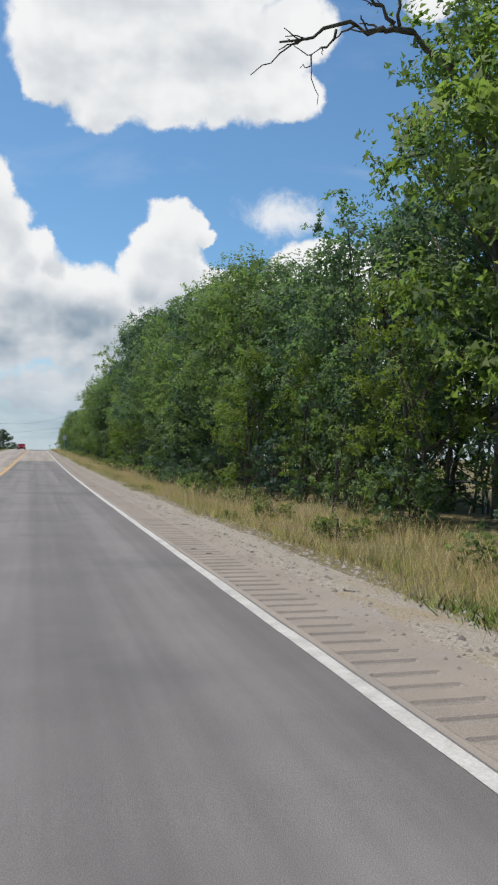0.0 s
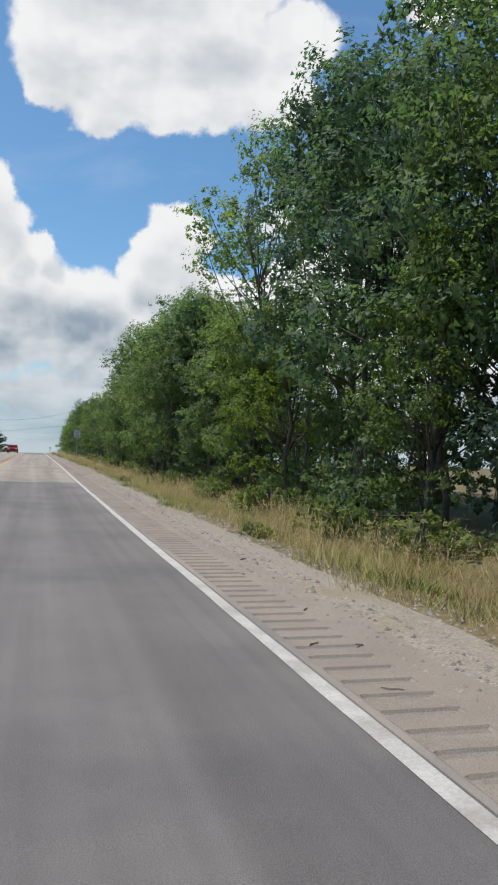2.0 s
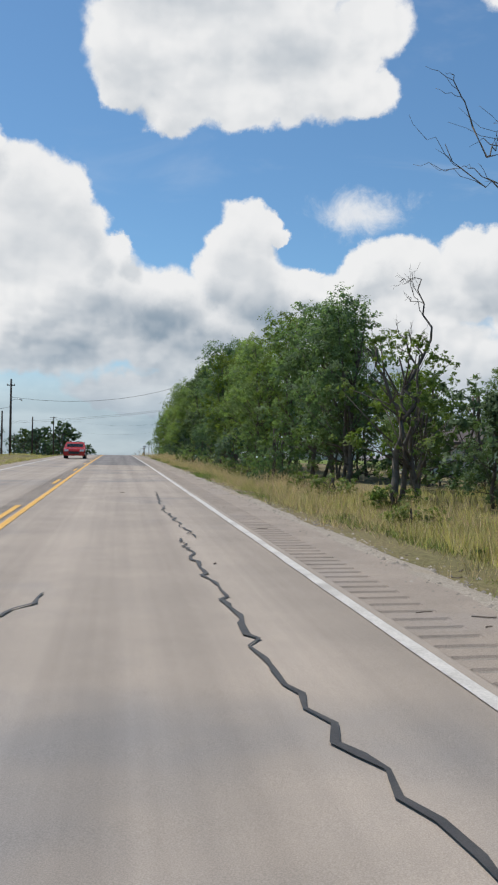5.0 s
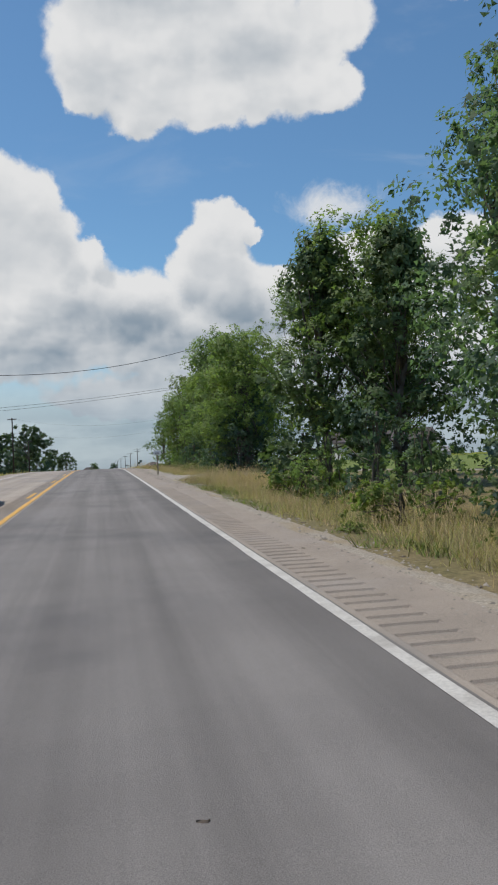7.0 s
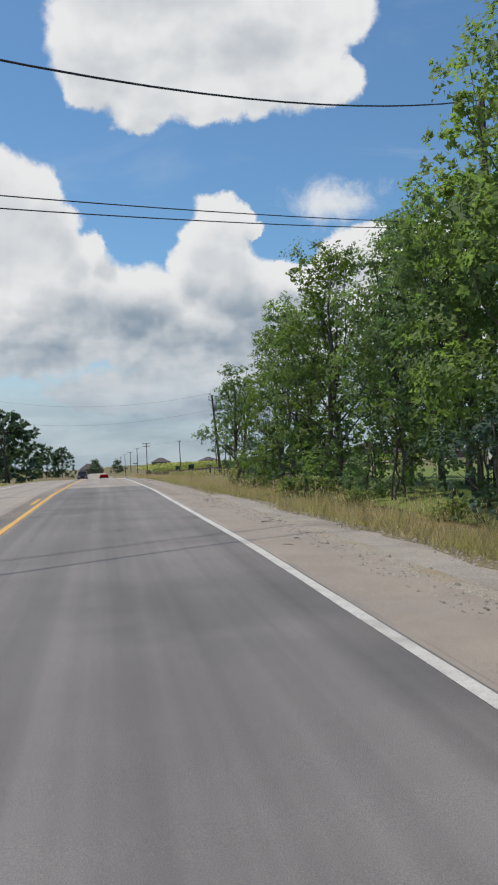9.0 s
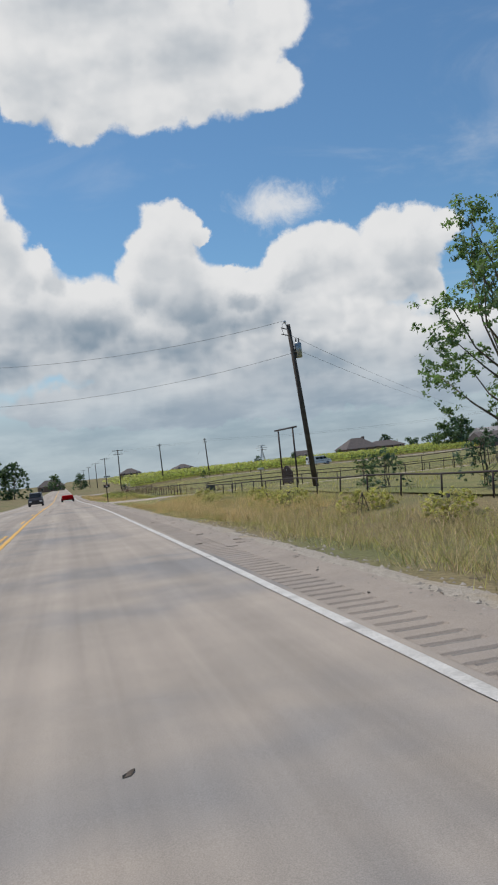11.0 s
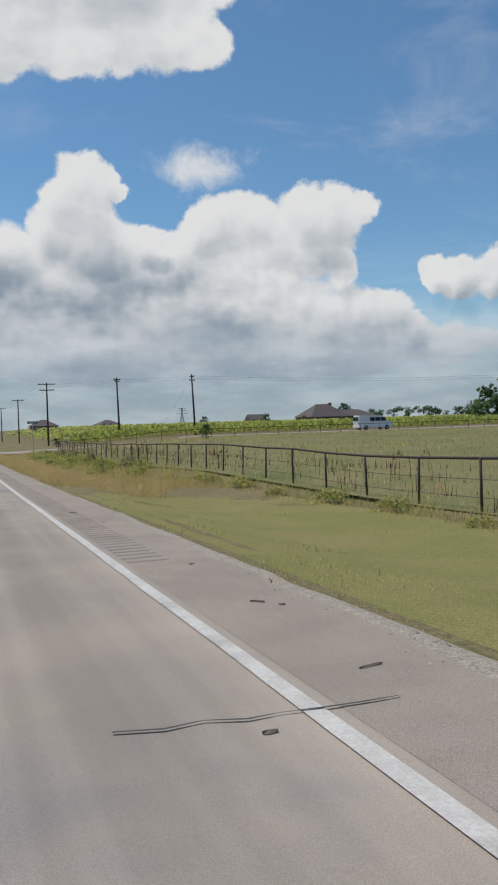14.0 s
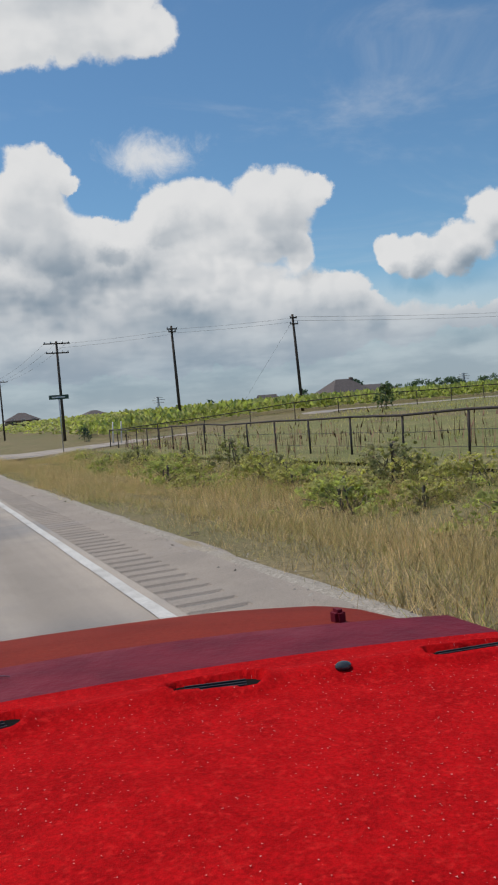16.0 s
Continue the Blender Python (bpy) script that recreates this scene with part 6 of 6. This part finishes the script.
tall_weeds = tree(94, 1.5, 1.2, 0.1, 2400, 40, 0.095, DULL_WEED, "dull dark leafy weeds grown up against the fence", "weeds", "weeds", clump=0.34, trunk=0.02, stems=4)
plant(tall_weeds, [(8.55 + 0.3 * math.sin(k * 1.9), 384.5 + 4.4 * k, 0.5 + 0.1 * math.sin(k * 2.9)) for k in range(10)], 12, "fence-line weeds")


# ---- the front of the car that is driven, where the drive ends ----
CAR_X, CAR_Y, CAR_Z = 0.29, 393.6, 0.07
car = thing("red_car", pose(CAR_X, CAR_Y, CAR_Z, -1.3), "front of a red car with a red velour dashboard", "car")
DASH_Z = 0.965
SLOTS = [(-0.155, 0.92, 0.25, 0.02, 9), (0.332, 0.938, 0.06, 0.02, -16), (0.745, 0.858, 0.13, 0.018, -10)]


def dash_front(x):
    return 1.06 - 0.2 * x * x


def dash_height(x, y):
    z = DASH_Z - 0.10 * float(soft(0.42 - y, 0.0, 0.26)) - 0.03 * x * x + 0.008 * math.sin(3 * x + 1) * math.sin(5 * y)
    lip = 0.012 * math.exp(-((y - dash_front(x) + 0.10) / 0.035) ** 2)
    for sx, sy, half, wide, turn in SLOTS:
        a = radians(turn)
        u, w = (x - sx) * math.cos(a) + (y - sy) * math.sin(a), -(x - sx) * math.sin(a) + (y - sy) * math.cos(a)
        d = math.hypot(max(abs(u) - half + wide, 0.0), w) / wide
        z += 0.006 * math.exp(-((d - 1.45) / 0.45) ** 2) - 0.06 * float(1 - soft(d, 0.8, 1.1))
    return z + lip


verts, faces = [], []
NX, NY = 200, 80
for i in range(NX + 1):
    x = -0.78 + 1.56 * i / NX
    for j in range(NY + 1):
        y = 0.22 + (dash_front(x) - 0.22) * (j / NY) ** 0.75
        verts.append((x, y, dash_height(x, y)))
faces = [(i * (NY + 1) + j, (i + 1) * (NY + 1) + j, (i + 1) * (NY + 1) + j + 1, i * (NY + 1) + j + 1) for i in range(NX) for j in range(NY)]
low = len(verts)
for i in range(NX + 1):
    verts.append((verts[i * (NY + 1)][0], 0.24, 0.45))
faces += [(i * (NY + 1), low + i, low + i + 1, (i + 1) * (NY + 1)) for i in range(NX)]
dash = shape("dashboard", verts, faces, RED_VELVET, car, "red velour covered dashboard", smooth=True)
for sx, sy, half, wide, turn in SLOTS:
    bm = bmesh.new()
    ends = [(c * (half - wide * 0.9) + wide * 1.02 * math.cos(a), wide * 1.02 * math.sin(a)) for c, q in ((1, -1.5708), (-1, 1.5708)) for a in (q + 3.14159 * k / 8 for k in range(9))]
    floor = bm.faces.new([bm.verts.new((x, y, -0.004)) for x, y in ends])
    lifted = bmesh.ops.extrude_face_region(bm, geom=[floor])
    bmesh.ops.translate(bm, vec=(0, 0, 0.006), verts=[q for q in lifted["geom"] if isinstance(q, bmesh.types.BMVert)])
    grille = part("vent", bm, VENT_BLACK, dash, "black defroster vent")
    for k in range(-1, 2):
        bm = bmesh.new()
        box(bm, -half + wide, half - wide, k * wide * 0.5 - 0.0012, k * wide * 0.5 + 0.0012, 0.002, 0.006)
        part("fin", bm, VENT_GREY, grille)
    rim = dash_height(sx + 2.6 * wide * math.sin(radians(turn)), sy - 2.6 * wide * math.cos(radians(turn)))
    grille.matrix_basis = pose(sx, sy, rim - 0.001, 0, 0, turn)
bm = bmesh.new()
bmesh.ops.create_uvsphere(bm, u_segments=16, v_segments=10, radius=0.009, matrix=Matrix.Translation((0.495, 0.893, DASH_Z + 0.0)) @ Matrix.Diagonal((1.3, 1, 0.7, 1)))
part("light_sensor", bm, GLASS_DARK, dash, "small glassy sensor dome")


def panel(name, y_of, z_of, material, label, half=0.82, nx=40, ny=14):
    """A curved body panel between two lines across the car."""
    verts = []
    for i in range(nx + 1):
        x = -half + 2 * half * i / nx
        for j in range(ny + 1):
            y = y_of(x, j / ny)
            verts.append((x, y, z_of(x, y)))
    faces = [(i * (ny + 1) + j, (i + 1) * (ny + 1) + j, (i + 1) * (ny + 1) + j + 1, i * (ny + 1) + j + 1) for i in range(nx) for j in range(ny)]
    ob = shape(name, verts, faces, material, car, label, smooth=True)
    return ob


# The dashboard's reflection in the windscreen is put into this band's colour.
panel("reflection_band", lambda x, f: dash_front(x) - 0.004 + f * 0.19, lambda x, y: DASH_Z - 0.03 * x * x - 0.012 + 0.0 * float(soft(y - dash_front(x), 0, 0.17)), MAROON, "maroon band painted as the dashboard's reflection at the windscreen foot")
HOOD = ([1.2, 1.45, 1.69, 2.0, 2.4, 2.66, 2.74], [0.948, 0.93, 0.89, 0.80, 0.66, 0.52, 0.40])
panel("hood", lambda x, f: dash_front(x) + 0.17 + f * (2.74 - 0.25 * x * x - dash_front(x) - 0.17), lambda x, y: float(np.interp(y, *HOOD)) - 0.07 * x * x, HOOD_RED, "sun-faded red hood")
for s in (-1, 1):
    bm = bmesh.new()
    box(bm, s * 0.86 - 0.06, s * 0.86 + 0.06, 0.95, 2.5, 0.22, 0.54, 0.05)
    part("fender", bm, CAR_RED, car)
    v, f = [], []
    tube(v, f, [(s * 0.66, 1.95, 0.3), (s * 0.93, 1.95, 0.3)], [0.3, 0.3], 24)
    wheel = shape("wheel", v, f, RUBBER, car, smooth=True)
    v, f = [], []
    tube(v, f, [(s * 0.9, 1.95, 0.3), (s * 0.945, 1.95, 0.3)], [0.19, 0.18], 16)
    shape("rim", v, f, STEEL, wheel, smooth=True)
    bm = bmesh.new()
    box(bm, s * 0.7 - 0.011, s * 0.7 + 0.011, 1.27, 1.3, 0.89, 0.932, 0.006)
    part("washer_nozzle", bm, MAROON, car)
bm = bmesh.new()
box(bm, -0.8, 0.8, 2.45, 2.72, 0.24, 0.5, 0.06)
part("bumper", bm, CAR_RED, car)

# Pale pipe that stands in for the glint along the hood's rear edge.
pipe("glint_strip", [(x, dash_front(x) + 0.175, DASH_Z - 0.03 * x * x - 0.004) for x in (-0.62, -0.45, -0.3, -0.15, -0.02)] + [(0.05, dash_front(0.05) + 0.16, DASH_Z - 0.006), (0.1, dash_front(0.1) + 0.12, DASH_Z - 0.009)], [0.0015, 0.002, 0.002, 0.002, 0.002, 0.002, 0.001], GLINT, car, 8, "slim wiper-like strip with a glint put into its pale colour")
# lint and dust caught in the velour
r = random.Random(77)
lv, lf = [], []
for _ in range(3200):
    x, y, a, s = r.uniform(-0.75, 0.75), r.uniform(0.3, 0.95), r.uniform(0, 6.28), r.uniform(0.0003, 0.0013)
    k = len(lv)
    for q in range(3):
        px, py = x + s * math.cos(a + q * 2.1), y + s * math.sin(a + q * 2.1)
        lv.append((px, py, dash_height(px, py) + 0.0012))
    lf.append((k, k + 1, k + 2))
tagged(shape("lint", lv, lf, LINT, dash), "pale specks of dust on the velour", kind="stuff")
